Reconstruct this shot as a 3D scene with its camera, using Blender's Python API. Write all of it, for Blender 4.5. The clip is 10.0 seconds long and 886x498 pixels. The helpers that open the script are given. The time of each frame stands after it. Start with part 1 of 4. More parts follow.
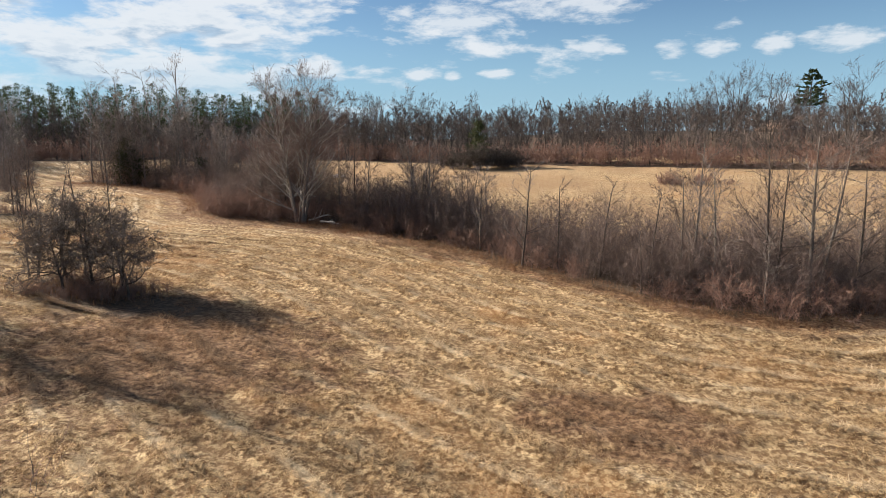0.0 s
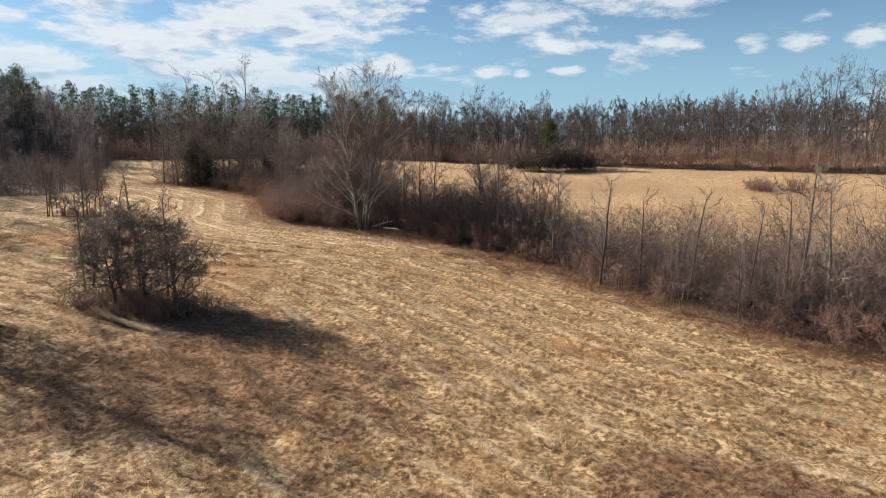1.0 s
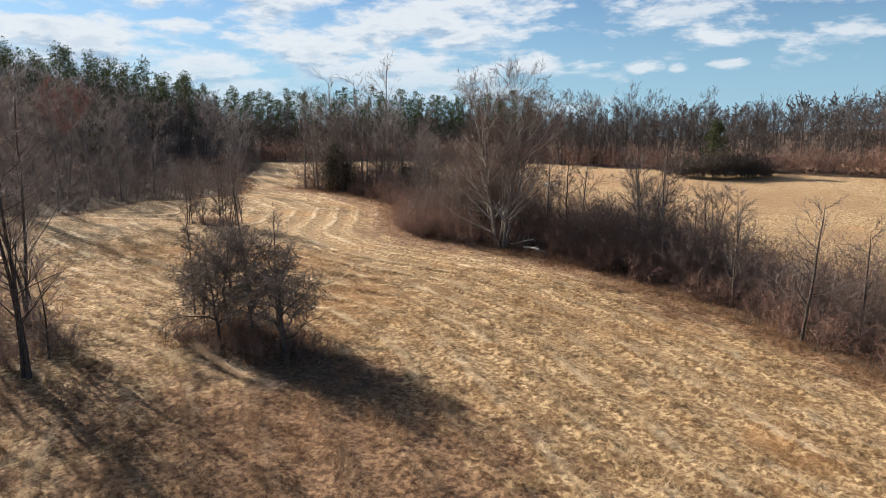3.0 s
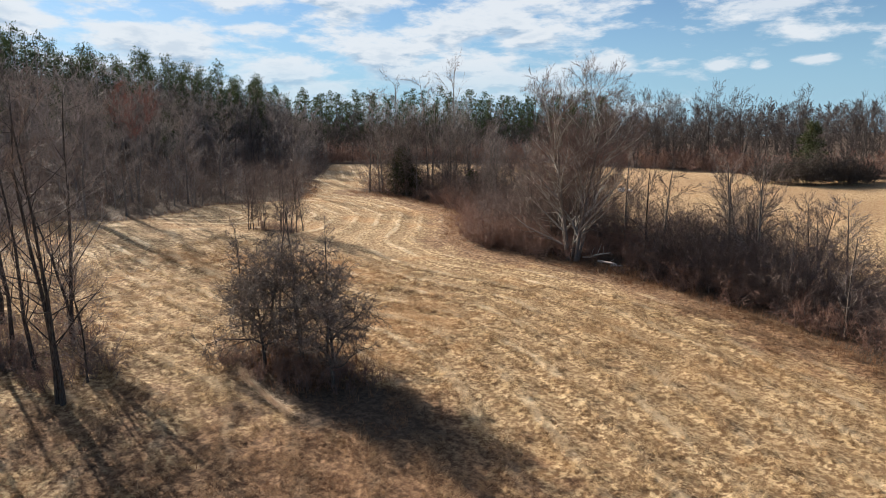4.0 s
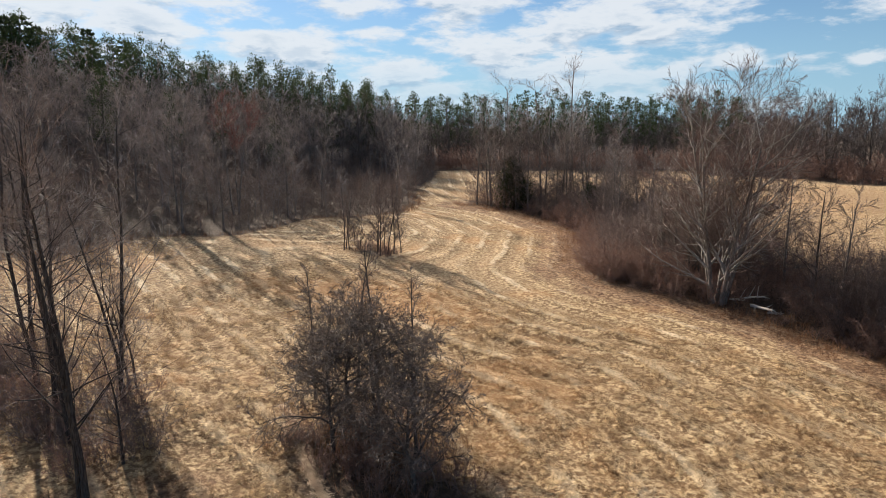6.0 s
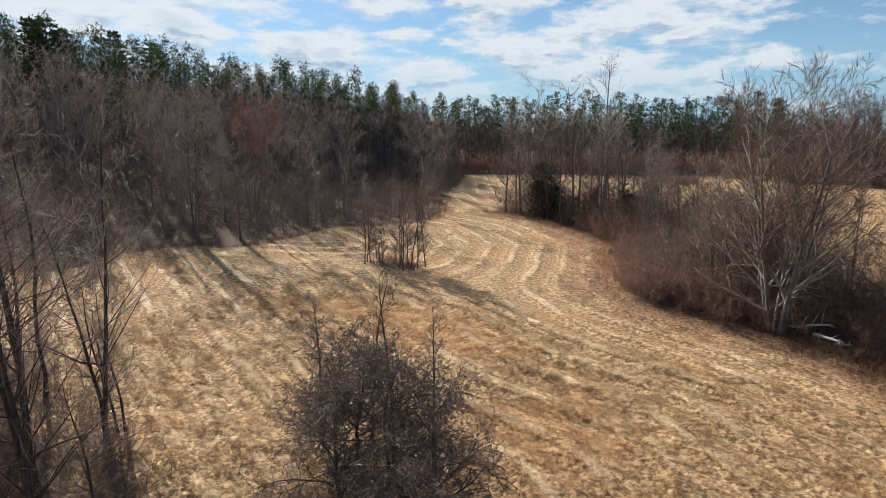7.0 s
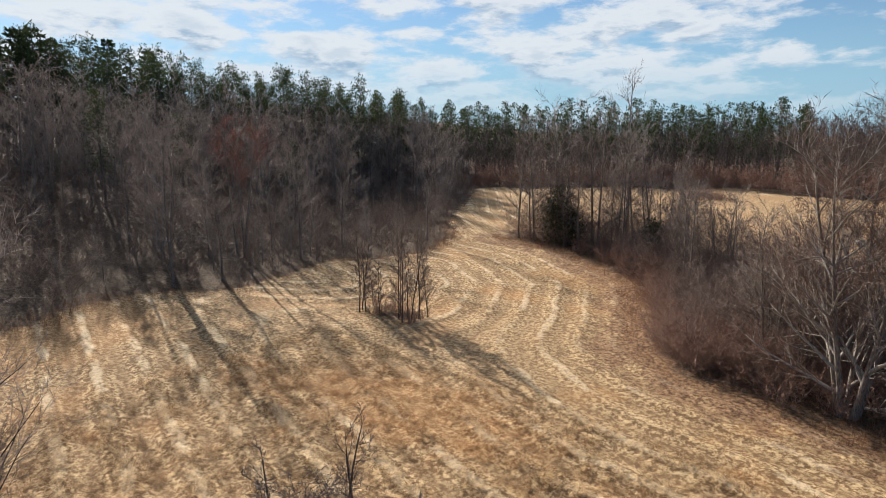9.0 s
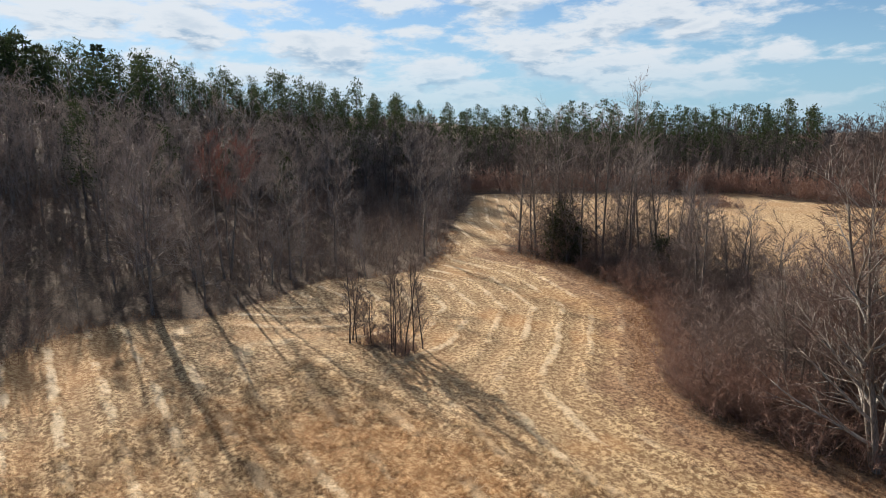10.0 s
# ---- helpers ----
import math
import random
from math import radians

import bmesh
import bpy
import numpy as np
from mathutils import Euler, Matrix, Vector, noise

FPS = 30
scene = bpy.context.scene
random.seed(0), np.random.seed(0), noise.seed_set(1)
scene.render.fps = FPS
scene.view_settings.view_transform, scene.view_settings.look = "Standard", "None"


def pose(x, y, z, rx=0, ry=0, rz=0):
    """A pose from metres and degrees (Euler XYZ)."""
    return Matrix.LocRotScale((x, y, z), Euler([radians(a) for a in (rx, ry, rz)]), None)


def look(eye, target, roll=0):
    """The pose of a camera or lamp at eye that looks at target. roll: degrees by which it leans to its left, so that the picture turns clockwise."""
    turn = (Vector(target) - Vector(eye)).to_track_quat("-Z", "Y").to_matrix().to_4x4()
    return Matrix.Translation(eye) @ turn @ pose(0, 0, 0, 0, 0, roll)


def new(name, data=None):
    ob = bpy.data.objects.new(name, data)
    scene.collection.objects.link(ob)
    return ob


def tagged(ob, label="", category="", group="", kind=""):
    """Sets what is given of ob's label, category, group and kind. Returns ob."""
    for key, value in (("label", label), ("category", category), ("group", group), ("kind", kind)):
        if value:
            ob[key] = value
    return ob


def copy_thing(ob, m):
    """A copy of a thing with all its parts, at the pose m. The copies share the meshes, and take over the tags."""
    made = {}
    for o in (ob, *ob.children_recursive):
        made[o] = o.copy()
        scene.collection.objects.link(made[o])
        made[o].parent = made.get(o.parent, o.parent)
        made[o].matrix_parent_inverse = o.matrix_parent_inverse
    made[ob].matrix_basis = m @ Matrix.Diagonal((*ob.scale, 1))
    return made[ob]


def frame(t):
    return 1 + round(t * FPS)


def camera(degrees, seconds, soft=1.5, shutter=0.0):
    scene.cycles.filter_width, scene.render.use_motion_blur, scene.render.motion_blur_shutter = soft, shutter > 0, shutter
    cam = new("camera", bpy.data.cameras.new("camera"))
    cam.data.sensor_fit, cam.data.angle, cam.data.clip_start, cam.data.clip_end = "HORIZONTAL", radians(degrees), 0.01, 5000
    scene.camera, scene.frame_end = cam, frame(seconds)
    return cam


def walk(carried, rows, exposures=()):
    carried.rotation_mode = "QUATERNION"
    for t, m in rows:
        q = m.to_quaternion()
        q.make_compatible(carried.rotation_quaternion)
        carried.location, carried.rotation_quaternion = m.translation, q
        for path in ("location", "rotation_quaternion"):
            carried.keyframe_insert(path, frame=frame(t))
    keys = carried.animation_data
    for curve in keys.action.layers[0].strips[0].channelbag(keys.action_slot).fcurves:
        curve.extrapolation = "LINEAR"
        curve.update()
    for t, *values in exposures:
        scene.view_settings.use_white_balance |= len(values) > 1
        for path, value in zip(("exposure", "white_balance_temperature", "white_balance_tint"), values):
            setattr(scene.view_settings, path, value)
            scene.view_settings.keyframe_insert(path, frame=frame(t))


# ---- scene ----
cam = camera(69.9, 10.0, soft=0.8)
# seconds, x, y, z, yaw, pitch, roll
ROWS = [
    (0.0, 0.819, -0.519, 8.708, 0.87, -9.70, -0.10),
    (0.5, 0.681, 1.141, 8.971, 3.88, -9.80, -0.05),
    (1.0, 0.507, 2.800, 9.195, 6.88, -9.87, 0.03),
    (1.5, 0.300, 4.420, 9.375, 10.06, -9.91, 0.06),
    (2.0, 0.004, 6.005, 9.564, 13.30, -9.95, 0.05),
    (2.5, -0.366, 7.575, 9.765, 16.51, -10.00, 0.00),
    (4.0, -1.846, 12.082, 10.295, 25.85, -10.01, -0.11),
    (4.5, -2.572, 13.550, 10.485, 28.60, -9.99, -0.12),
    (5.0, -3.350, 14.975, 10.720, 31.13, -9.98, -0.12),
    (5.5, -4.161, 16.340, 10.990, 33.54, -9.97, -0.13),
    (6.0, -5.000, 17.680, 11.245, 35.75, -9.95, -0.15),
    (7.5, -8.006, 21.709, 12.040, 38.65, -9.89, -0.05),
    (8.0, -8.920, 23.010, 12.550, 38.90, -9.88, -0.08),
    (8.5, -9.749, 24.254, 13.210, 39.05, -9.92, -0.18),
    (9.0, -10.520, 25.460, 13.815, 39.14, -9.97, -0.35),
    (9.5, -11.316, 26.707, 14.420, 39.19, -10.03, -0.52),
    (10.0, -12.145, 28.000, 15.040, 39.22, -10.12, -0.68),
]
walk(cam, [(t, pose(x, y, z, 90 + pitch, 0, yaw) @ pose(0, 0, 0, 0, 0, roll)) for t, x, y, z, yaw, pitch, roll in ROWS], [(0.0, 1.15, 6450, 11), (5.0, 1.12, 6400, 11), (10.0, 1.07, 6400, 11)])

# ---- light ----
SUN_AZ, SUN_EL = radians(-70.0), radians(27.0)  # from +y towards +x
sun = new("sun", bpy.data.lights.new("sun", "SUN"))
sun.data.energy, sun.data.angle, sun.data.color = 5.0, radians(0.55), (1.0, 0.90, 0.76)
to_sun = Vector((math.sin(SUN_AZ) * math.cos(SUN_EL), math.cos(SUN_AZ) * math.cos(SUN_EL), math.sin(SUN_EL)))
sun.matrix_world = look(to_sun * 100, (0, 0, 0))


class Nodes:
    """A small helper to write node trees shortly."""

    def __init__(self, tree):
        self.tree = tree
        tree.nodes.clear()

    def add(self, kind, inputs=None, operation=None, clamp=False, attribute=None, interpolation=None):
        n = self.tree.nodes.new(kind)
        if operation:
            n.operation = operation
        if clamp:
            n.use_clamp = True
        if attribute:
            n.attribute_name = attribute
        if interpolation:
            n.interpolation_type = interpolation
        for k, v in (inputs or {}).items():
            if isinstance(v, bpy.types.NodeSocket):
                self.tree.links.new(v, n.inputs[k])
            else:
                n.inputs[k].default_value = v
        return n

    def math(self, op, a, b=0.0, c=0.0, clamp=False):
        return self.add("ShaderNodeMath", {0: a, 1: b, 2: c}, operation=op, clamp=clamp).outputs[0]

    def vec(self, op, a, b=(0, 0, 0), out=0):
        return self.add("ShaderNodeVectorMath", {0: a, 1: b}, operation=op).outputs[out]

    def mix(self, f, a, b, mode="MIX"):
        n = self.add("ShaderNodeMix")
        n.data_type, n.blend_type = "RGBA", mode
        for k, v in ((0, f), (6, a), (7, b)):
            if isinstance(v, bpy.types.NodeSocket):
                self.tree.links.new(v, n.inputs[k])
            else:
                n.inputs[k].default_value = (*v, 1) if isinstance(v, tuple) and len(v) == 3 else v
        return n.outputs[2]

    def noise(self, vector, scale, detail=4.0, rough=0.55, out=0):
        return self.add("ShaderNodeTexNoise", {"Vector": vector, "Scale": scale, "Detail": detail, "Roughness": rough}).outputs[out]

    def smooth(self, v, lo, hi):
        return self.add("ShaderNodeMapRange", {0: v, 1: lo, 2: hi, 3: 0.0, 4: 1.0}, interpolation="SMOOTHSTEP").outputs[0]


# sky with broken fair-weather cloud
world = bpy.data.worlds.new("world")
scene.world = world
world.use_nodes = True
nt = Nodes(world.node_tree)
sky = nt.add("ShaderNodeTexSky")
sky.sky_type, sky.sun_disc, sky.sun_elevation, sky.sun_rotation = "NISHITA", False, SUN_EL, SUN_AZ % (2 * math.pi)
sky.air_density, sky.dust_density, sky.ozone_density = 1.0, 0.15, 2.5
way = nt.add("ShaderNodeTexCoord").outputs["Generated"]
sep = nt.add("ShaderNodeSeparateXYZ", {0: way})
height = nt.math("MAXIMUM", sep.outputs[2], 0.0)
# banks of cumulus seen from the side: stretched sideways, white above and blue-grey below
bank = nt.vec("MULTIPLY", way, (1.0, 1.0, 3.0))
warp = nt.noise(nt.vec("ADD", bank, (5.1, 0.0, 2.2)), 7.0, 3.0, 0.5, 1)
bank = nt.vec("ADD", bank, nt.vec("MULTIPLY", nt.vec("SUBTRACT", warp, (0.5, 0.5, 0.5)), (0.05, 0.05, 0.04)))
big = nt.noise(nt.vec("ADD", bank, (3.7, 1.3, 0.4)), 8.5, 8.0, 0.58)
above = nt.noise(nt.vec("ADD", bank, (3.7, 1.3, 0.44)), 8.5, 5.0, 0.55)
towards = nt.vec("DOT_PRODUCT", way, tuple(to_sun), 1)
cover = nt.math("ADD", big, nt.math("MULTIPLY", nt.smooth(towards, 0.15, 0.72), 0.20))
ragged = nt.math("SUBTRACT", nt.noise(bank, 24.0, 6.0, 0.62), 0.5)
# single fair-weather puffs: azimuth, elevation, half width, half height, in degrees
PUFFS = [(11.6, 7.7, 2.5, 1.2), (13.6, 7.5, 1.5, 0.6), (18.2, 7.4, 1.3, 0.9), (21.8, 7.4, 1.7, 0.8), (26.0, 7.5, 1.6, 1.0), (30.2, 7.5, 3.4, 1.0), (-2.8, 5.7, 2.2, 0.7), (0.0, 5.6, 0.9, 0.5), (3.9, 5.7, 1.7, 0.55), (8.3, 7.5, 0.9, 0.5), (-0.5, 10.2, 5.5, 1.6), (10.0, 11.2, 7.0, 1.4)]
puff = None
for az, el, wide, tall in PUFFS:
    az, el = radians(az), radians(el)
    u = nt.math("DIVIDE", nt.vec("DOT_PRODUCT", way, (math.cos(az), -math.sin(az), 0.0), 1), radians(wide))
    v = nt.math("DIVIDE", nt.math("SUBTRACT", sep.outputs[2], math.sin(el)), radians(tall))
    ahead = nt.math("GREATER_THAN", nt.vec("DOT_PRODUCT", way, (math.sin(az), math.cos(az), 0.0), 1), 0.0)
    r = nt.math("SUBTRACT", 1.0, nt.math("ADD", nt.math("MULTIPLY", u, u), nt.math("MULTIPLY", v, v)))
    r = nt.math("MULTIPLY", nt.math("MAXIMUM", r, -1.0), 1.0)
    r = nt.math("SUBTRACT", nt.math("MULTIPLY", nt.math("ADD", r, 1.0), ahead), 1.0)
    puff = r if puff is None else nt.math("MAXIMUM", puff, r)
lumpy = nt.math("ADD", puff, nt.math("MULTIPLY", ragged, 3.2))
cloud = nt.math("MAXIMUM", nt.math("MULTIPLY", nt.smooth(cover, 0.575, 0.73), nt.math("ADD", 0.35, nt.math("MULTIPLY", nt.smooth(height, 0.03, 0.13), 0.65))), nt.math("MULTIPLY", nt.smooth(lumpy, 0.0, 1.1), 0.85))
below = nt.math("MULTIPLY", nt.smooth(nt.math("SUBTRACT", above, big), -0.02, 0.16), nt.smooth(cover, 0.59, 0.73))
below = nt.math("MAXIMUM", below, nt.math("MULTIPLY", nt.smooth(cover, 0.76, 0.90), 0.35))
white = nt.mix(below, (0.370, 0.390, 0.405), (0.155, 0.220, 0.290))
scaled = nt.add("ShaderNodeVectorMath", {0: sky.outputs[0]}, operation="SCALE")
scaled.inputs["Scale"].default_value = 0.041
clear = nt.mix(1.0, scaled.outputs[0], (0.89, 1.03, 1.14), "MULTIPLY")
clear = nt.mix(nt.math("MULTIPLY", nt.smooth(height, 0.24, 0.0), 0.75), clear, (0.150, 0.262, 0.350))
colour = nt.mix(nt.math("MULTIPLY", cloud, 0.93), clear, white)
nt.add("ShaderNodeOutputWorld", {0: nt.add("ShaderNodeBackground", {0: colour, 1: 1.0}).outputs[0]})

# ---- materials ----


def material(name, build, through_light=0.0, gloss=0.25):
    m = bpy.data.materials.new(name)
    m.use_nodes = True
    n = Nodes(m.node_tree)
    colour, rough, height, depth = build(n)
    inputs = {"Base Color": colour, "Roughness": rough, "Specular IOR Level": gloss}
    if height is not None:
        inputs["Normal"] = n.add("ShaderNodeBump", {"Height": height, "Strength": 1.0, "Distance": depth}).outputs[0]
    shade = n.add("ShaderNodeBsdfPrincipled", inputs).outputs[0]
    if through_light:
        leaf = n.add("ShaderNodeBsdfTranslucent", {0: colour}).outputs[0]
        shade = n.add("ShaderNodeMixShader", {0: through_light, 1: shade, 2: leaf}).outputs[0]
    n.add("ShaderNodeOutputMaterial", {0: shade})
    return m


def bark(dark, light, moss=None):
    """Furrowed bark: long ridges up the stem, lighter plates, a tone of its own for each tree."""

    def build(n):
        here = n.add("ShaderNodeTexCoord").outputs["Object"]
        ridges = n.noise(n.vec("MULTIPLY", here, (1.0, 1.0, 0.18)), 26.0, 5.0)
        blot = n.noise(here, 1.7, 3.0)
        tone = n.add("ShaderNodeObjectInfo").outputs["Random"]
        c = n.mix(n.smooth(ridges, 0.35, 0.68), dark, light)
        c = n.mix(n.math("MULTIPLY", n.smooth(blot, 0.45, 0.7), 0.5), c, moss or light)
        c = n.mix(n.math("MULTIPLY", tone, 0.35), c, dark)
        return c, 0.9, ridges, 0.02

    return build


def twigs(a, b, c):
    def build(n):
        island = n.add("ShaderNodeNewGeometry").outputs["Random Per Island"]
        tone = n.add("ShaderNodeObjectInfo").outputs["Random"]
        mixed = n.mix(island, a, b)
        mixed = n.mix(n.math("MULTIPLY", tone, 0.5), mixed, c)
        return mixed, 0.72, None, 0

    return build


def needles(a, b):
    def build(n):
        island = n.add("ShaderNodeNewGeometry").outputs["Random Per Island"]
        tone = n.add("ShaderNodeObjectInfo").outputs["Random"]
        return n.mix(n.math("MULTIPLY", tone, 0.4), n.mix(island, a, b), (0.055, 0.060, 0.026)), 0.8, None, 0

    return build


def hay(n):
    """Colours of mown dead grass: pale rows of cut straw, browner stubble between, rusty weeds, dead leaves under the
    brush, the thorn trees' shade painted in.
    """
    here = n.add("ShaderNodeNewGeometry").outputs["Position"]
    row = n.add("ShaderNodeAttribute", attribute="swath").outputs["Fac"]
    litter_and_shade = n.add("ShaderNodeAttribute", attribute="litter_and_shade").outputs["Fac"]
    rusty = n.add("ShaderNodeAttribute", attribute="rust").outputs["Fac"]
    wide = n.noise(here, 0.09, 3.0)
    mid = n.noise(here, 0.7, 4.0, 0.6)
    fine = n.noise(here, 4.6, 6.0, 0.72)
    grain = n.noise(here, 17.0, 3.0, 0.7)
    warped = n.math("ADD", row, n.math("MULTIPLY", n.math("SUBTRACT", mid, 0.5), 0.8))
    wave = n.math("SINE", n.math("MULTIPLY", warped, 2 * math.pi / 2.1))
    fresh = n.add("ShaderNodeAttribute", attribute="fresh").outputs["Fac"]
    pale = n.math("MULTIPLY", n.math("MULTIPLY", n.smooth(wave, 0.62, 1.0), fresh), n.smooth(n.noise(here, 0.35, 5.0, 0.7), 0.42, 0.60))
    dull = n.math("MULTIPLY", n.math("MULTIPLY", n.smooth(wave, 0.1, -0.9), fresh), 0.42)
    c = n.mix(n.smooth(fine, 0.42, 0.60), (0.205, 0.119, 0.058), (0.76, 0.563, 0.318))
    c = n.mix(dull, c, (0.27, 0.165, 0.082))
    ruts = n.math("SINE", n.math("MULTIPLY", warped, 2 * math.pi / 0.70))
    c = n.mix(n.math("MULTIPLY", n.math("MULTIPLY", n.smooth(ruts, 0.3, 1.0), fresh), 0.32), c, (0.20, 0.115, 0.052))
    c = n.mix(n.math("MULTIPLY", n.smooth(mid, 0.50, 0.74), 0.12), c, (0.26, 0.150, 0.072))
    c = n.mix(n.math("MULTIPLY", n.math("MAXIMUM", n.smooth(wide, 0.52, 0.66), n.smooth(n.noise(n.vec("ADD", here, (9.0, 4.0, 0.0)), 0.23, 4.0, 0.6), 0.56, 0.70)), 0.34), c, (0.47, 0.235, 0.085))
    for x, y, wide_by, deep_by in ((-29.0, 45.8, 8.0, 4.0), (-36.5, 43.2, 4.0, 2.0), (-35.5, 63.8, 3.2, 1.6)):
        off = n.vec("MULTIPLY", n.vec("SUBTRACT", here, (x, y, 0.0)), (1.0 / wide_by, 1.0 / deep_by, 0.0))
        near = n.math("SUBTRACT", n.math("ADD", mid, 0.35), n.math("MULTIPLY", n.vec("LENGTH", off, out=1), 0.6))
        c = n.mix(n.math("MULTIPLY", n.smooth(near, 0.2, 0.6), 0.36), c, (0.47, 0.225, 0.075))
    old = n.math("MULTIPLY", n.math("SUBTRACT", 1.0, fresh), n.smooth(n.noise(here, 0.06, 6.0, 0.65), 0.40, 0.58))
    c = n.mix(n.math("MULTIPLY", old, 0.8), c, (0.34, 0.215, 0.115))
    c = n.mix(n.math("MULTIPLY", pale, n.math("MULTIPLY", n.smooth(fine, 0.24, 0.5), 0.74)), c, (0.82, 0.67, 0.46))
    rust = n.smooth(n.math("ADD", rusty, n.math("MULTIPLY", n.math("SUBTRACT", mid, 0.5), 1.2)), 0.45, 0.75)
    c = n.mix(n.math("MULTIPLY", rust, 0.8), c, n.mix(n.smooth(fine, 0.36, 0.66), (0.070, 0.031, 0.018), (0.36, 0.205, 0.112)))
    # Leaf floor colour; by the thorns it also paints their shade darker.
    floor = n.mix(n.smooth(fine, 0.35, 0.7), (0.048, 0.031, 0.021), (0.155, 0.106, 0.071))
    under = n.smooth(n.math("ADD", litter_and_shade, n.math("MULTIPLY", n.math("SUBTRACT", mid, 0.5), 0.8)), 0.38, 0.62)
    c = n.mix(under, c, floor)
    return c, mid, fine, grain


def field(n):
    c, mid, fine, grain = hay(n)
    c = n.mix(n.math("MULTIPLY", n.smooth(grain, 0.42, 0.7), 0.28), c, (0.12, 0.068, 0.031))
    bump = n.math("ADD", n.math("MULTIPLY", fine, 0.8), n.math("MULTIPLY", grain, 0.35))
    return c, 0.95, n.math("ADD", bump, n.math("MULTIPLY", mid, 0.5)), 0.22


def blades(n):
    c, mid, fine, grain = hay(n)
    island = n.add("ShaderNodeNewGeometry").outputs["Random Per Island"]
    c = n.mix(n.math("MULTIPLY", n.smooth(island, 0.6, 1.0), 0.2), c, (0.76, 0.60, 0.39))
    c = n.mix(n.math("MULTIPLY", n.smooth(island, 0.3, 0.0), 0.36), c, (0.22, 0.122, 0.054))
    return c, 0.85, None, 0


def weeds(n):
    island = n.add("ShaderNodeNewGeometry").outputs["Random Per Island"]
    return n.mix(island, (0.13, 0.060, 0.032), (0.35, 0.195, 0.105)), 0.9, None, 0


M_FIELD = material("dead_grass_field", field)
M_BLADE = material("straw", blades, 0.45)
M_ROW = material("pale_straw", twigs((0.46, 0.33, 0.22), (0.74, 0.58, 0.41), (0.58, 0.44, 0.31)), 0.35)
M_WEED = material("dry_weeds", weeds, 0.35)
M_BARK = material("grey_bark", bark((0.085, 0.070, 0.060), (0.27, 0.235, 0.205)))
M_PALE = material("pale_bark", bark((0.16, 0.14, 0.125), (0.43, 0.40, 0.36)))
M_LIMB = material("silver_bark", bark((0.12, 0.105, 0.092), (0.36, 0.33, 0.30)))
M_BLEACHED = material("bleached_wood", bark((0.34, 0.31, 0.28), (0.70, 0.66, 0.60)))
M_DARK = material("dark_bark", bark((0.045, 0.036, 0.031), (0.15, 0.125, 0.105)))
M_FARBARK = material("far_bark", bark((0.055, 0.045, 0.040), (0.13, 0.11, 0.098)))
M_BRUSH = material("brown_brush", twigs((0.098, 0.068, 0.054), (0.28, 0.203, 0.165), (0.16, 0.112, 0.089)), 0.12, 0.1)
M_BLACK = material("blackish_bark", bark((0.030, 0.024, 0.020), (0.095, 0.078, 0.066)))
M_TWIG = material("brown_twigs", twigs((0.092, 0.066, 0.056), (0.265, 0.204, 0.175), (0.155, 0.114, 0.097)), 0.11, 0.15)
M_GREY = material("grey_twigs", twigs((0.125, 0.100, 0.090), (0.36, 0.305, 0.278), (0.20, 0.158, 0.140)), 0.12)
M_THORN = material("thorn_twigs", twigs((0.072, 0.055, 0.045), (0.25, 0.20, 0.168), (0.12, 0.092, 0.076)), 0.08)
M_REDDISH = material("reddish_twigs", twigs((0.15, 0.084, 0.062), (0.36, 0.220, 0.168), (0.21, 0.122, 0.093)), 0.14)
M_THICKET = material("thicket_twigs", twigs((0.082, 0.058, 0.050), (0.26, 0.192, 0.165), (0.148, 0.104, 0.088)), 0.10)
M_FAR = material("far_twigs", twigs((0.058, 0.046, 0.042), (0.150, 0.124, 0.113), (0.100, 0.078, 0.070)), 0.06, 0.1)
M_MAPLE = material("maple_twigs", twigs((0.085, 0.056, 0.047), (0.215, 0.150, 0.126), (0.135, 0.088, 0.073)), 0.08)
M_BUDS = material("red_buds", twigs((0.135, 0.056, 0.042), (0.27, 0.120, 0.088), (0.17, 0.078, 0.058)), 0.12)
M_PINE = material("pine_needles", needles((0.026, 0.040, 0.018), (0.074, 0.100, 0.040)), 0.2, 0.08)
M_CEDAR = material("cedar_foliage", needles((0.030, 0.040, 0.018), (0.085, 0.092, 0.038)), 0.25)

# ---- lie of the land ----
ISLAND_FRONT = [(52, 44), (36, 38), (25.5, 34.9), (22.3, 33.6), (19.1, 32.6), (14.7, 34.1), (9.7, 38.5), (5.7, 43.1), (0.8, 49), (-4.5, 52.8), (-9, 56), (-13.2, 57.2), (-20, 57.8), (-23.2, 60.2), (-24.4, 63.8), (-29, 73), (-32.5, 75.3), (-40, 80.3), (-46.6, 81)]
ISLAND_BACK = [(-49, 84), (-46, 87), (-36, 88), (-27, 84), (-19, 75), (-11, 69), (-2, 62), (8, 53), (17, 47), (25, 44.5), (33, 46), (50, 55)]
WOOD_EDGE = [(-44, 0), (-50, 24), (-50.6, 37.5), (-52.5, 42), (-52.4, 46.8), (-50.2, 51.2), (-51.2, 56.4), (-52.2, 61.5), (-49.5, 66), (-48.6, 70.5), (-52, 78), (-57.4, 84.3), (-66, 99), (-77, 116.5), (-58, 132), (-41, 140), (-20, 133), (0, 124), (15, 120), (34, 112), (63, 101), (100, 88), (150, 66)]
WOOD = WOOD_EDGE + [(3000, -400), (3000, 3000), (-3000, 3000), (-3000, -1500), (-200, -60)]
ISLAND = ISLAND_FRONT + ISLAND_BACK
CLUMP = (-38.5, 54.7)
THORNS = (-19.2, 32.6)


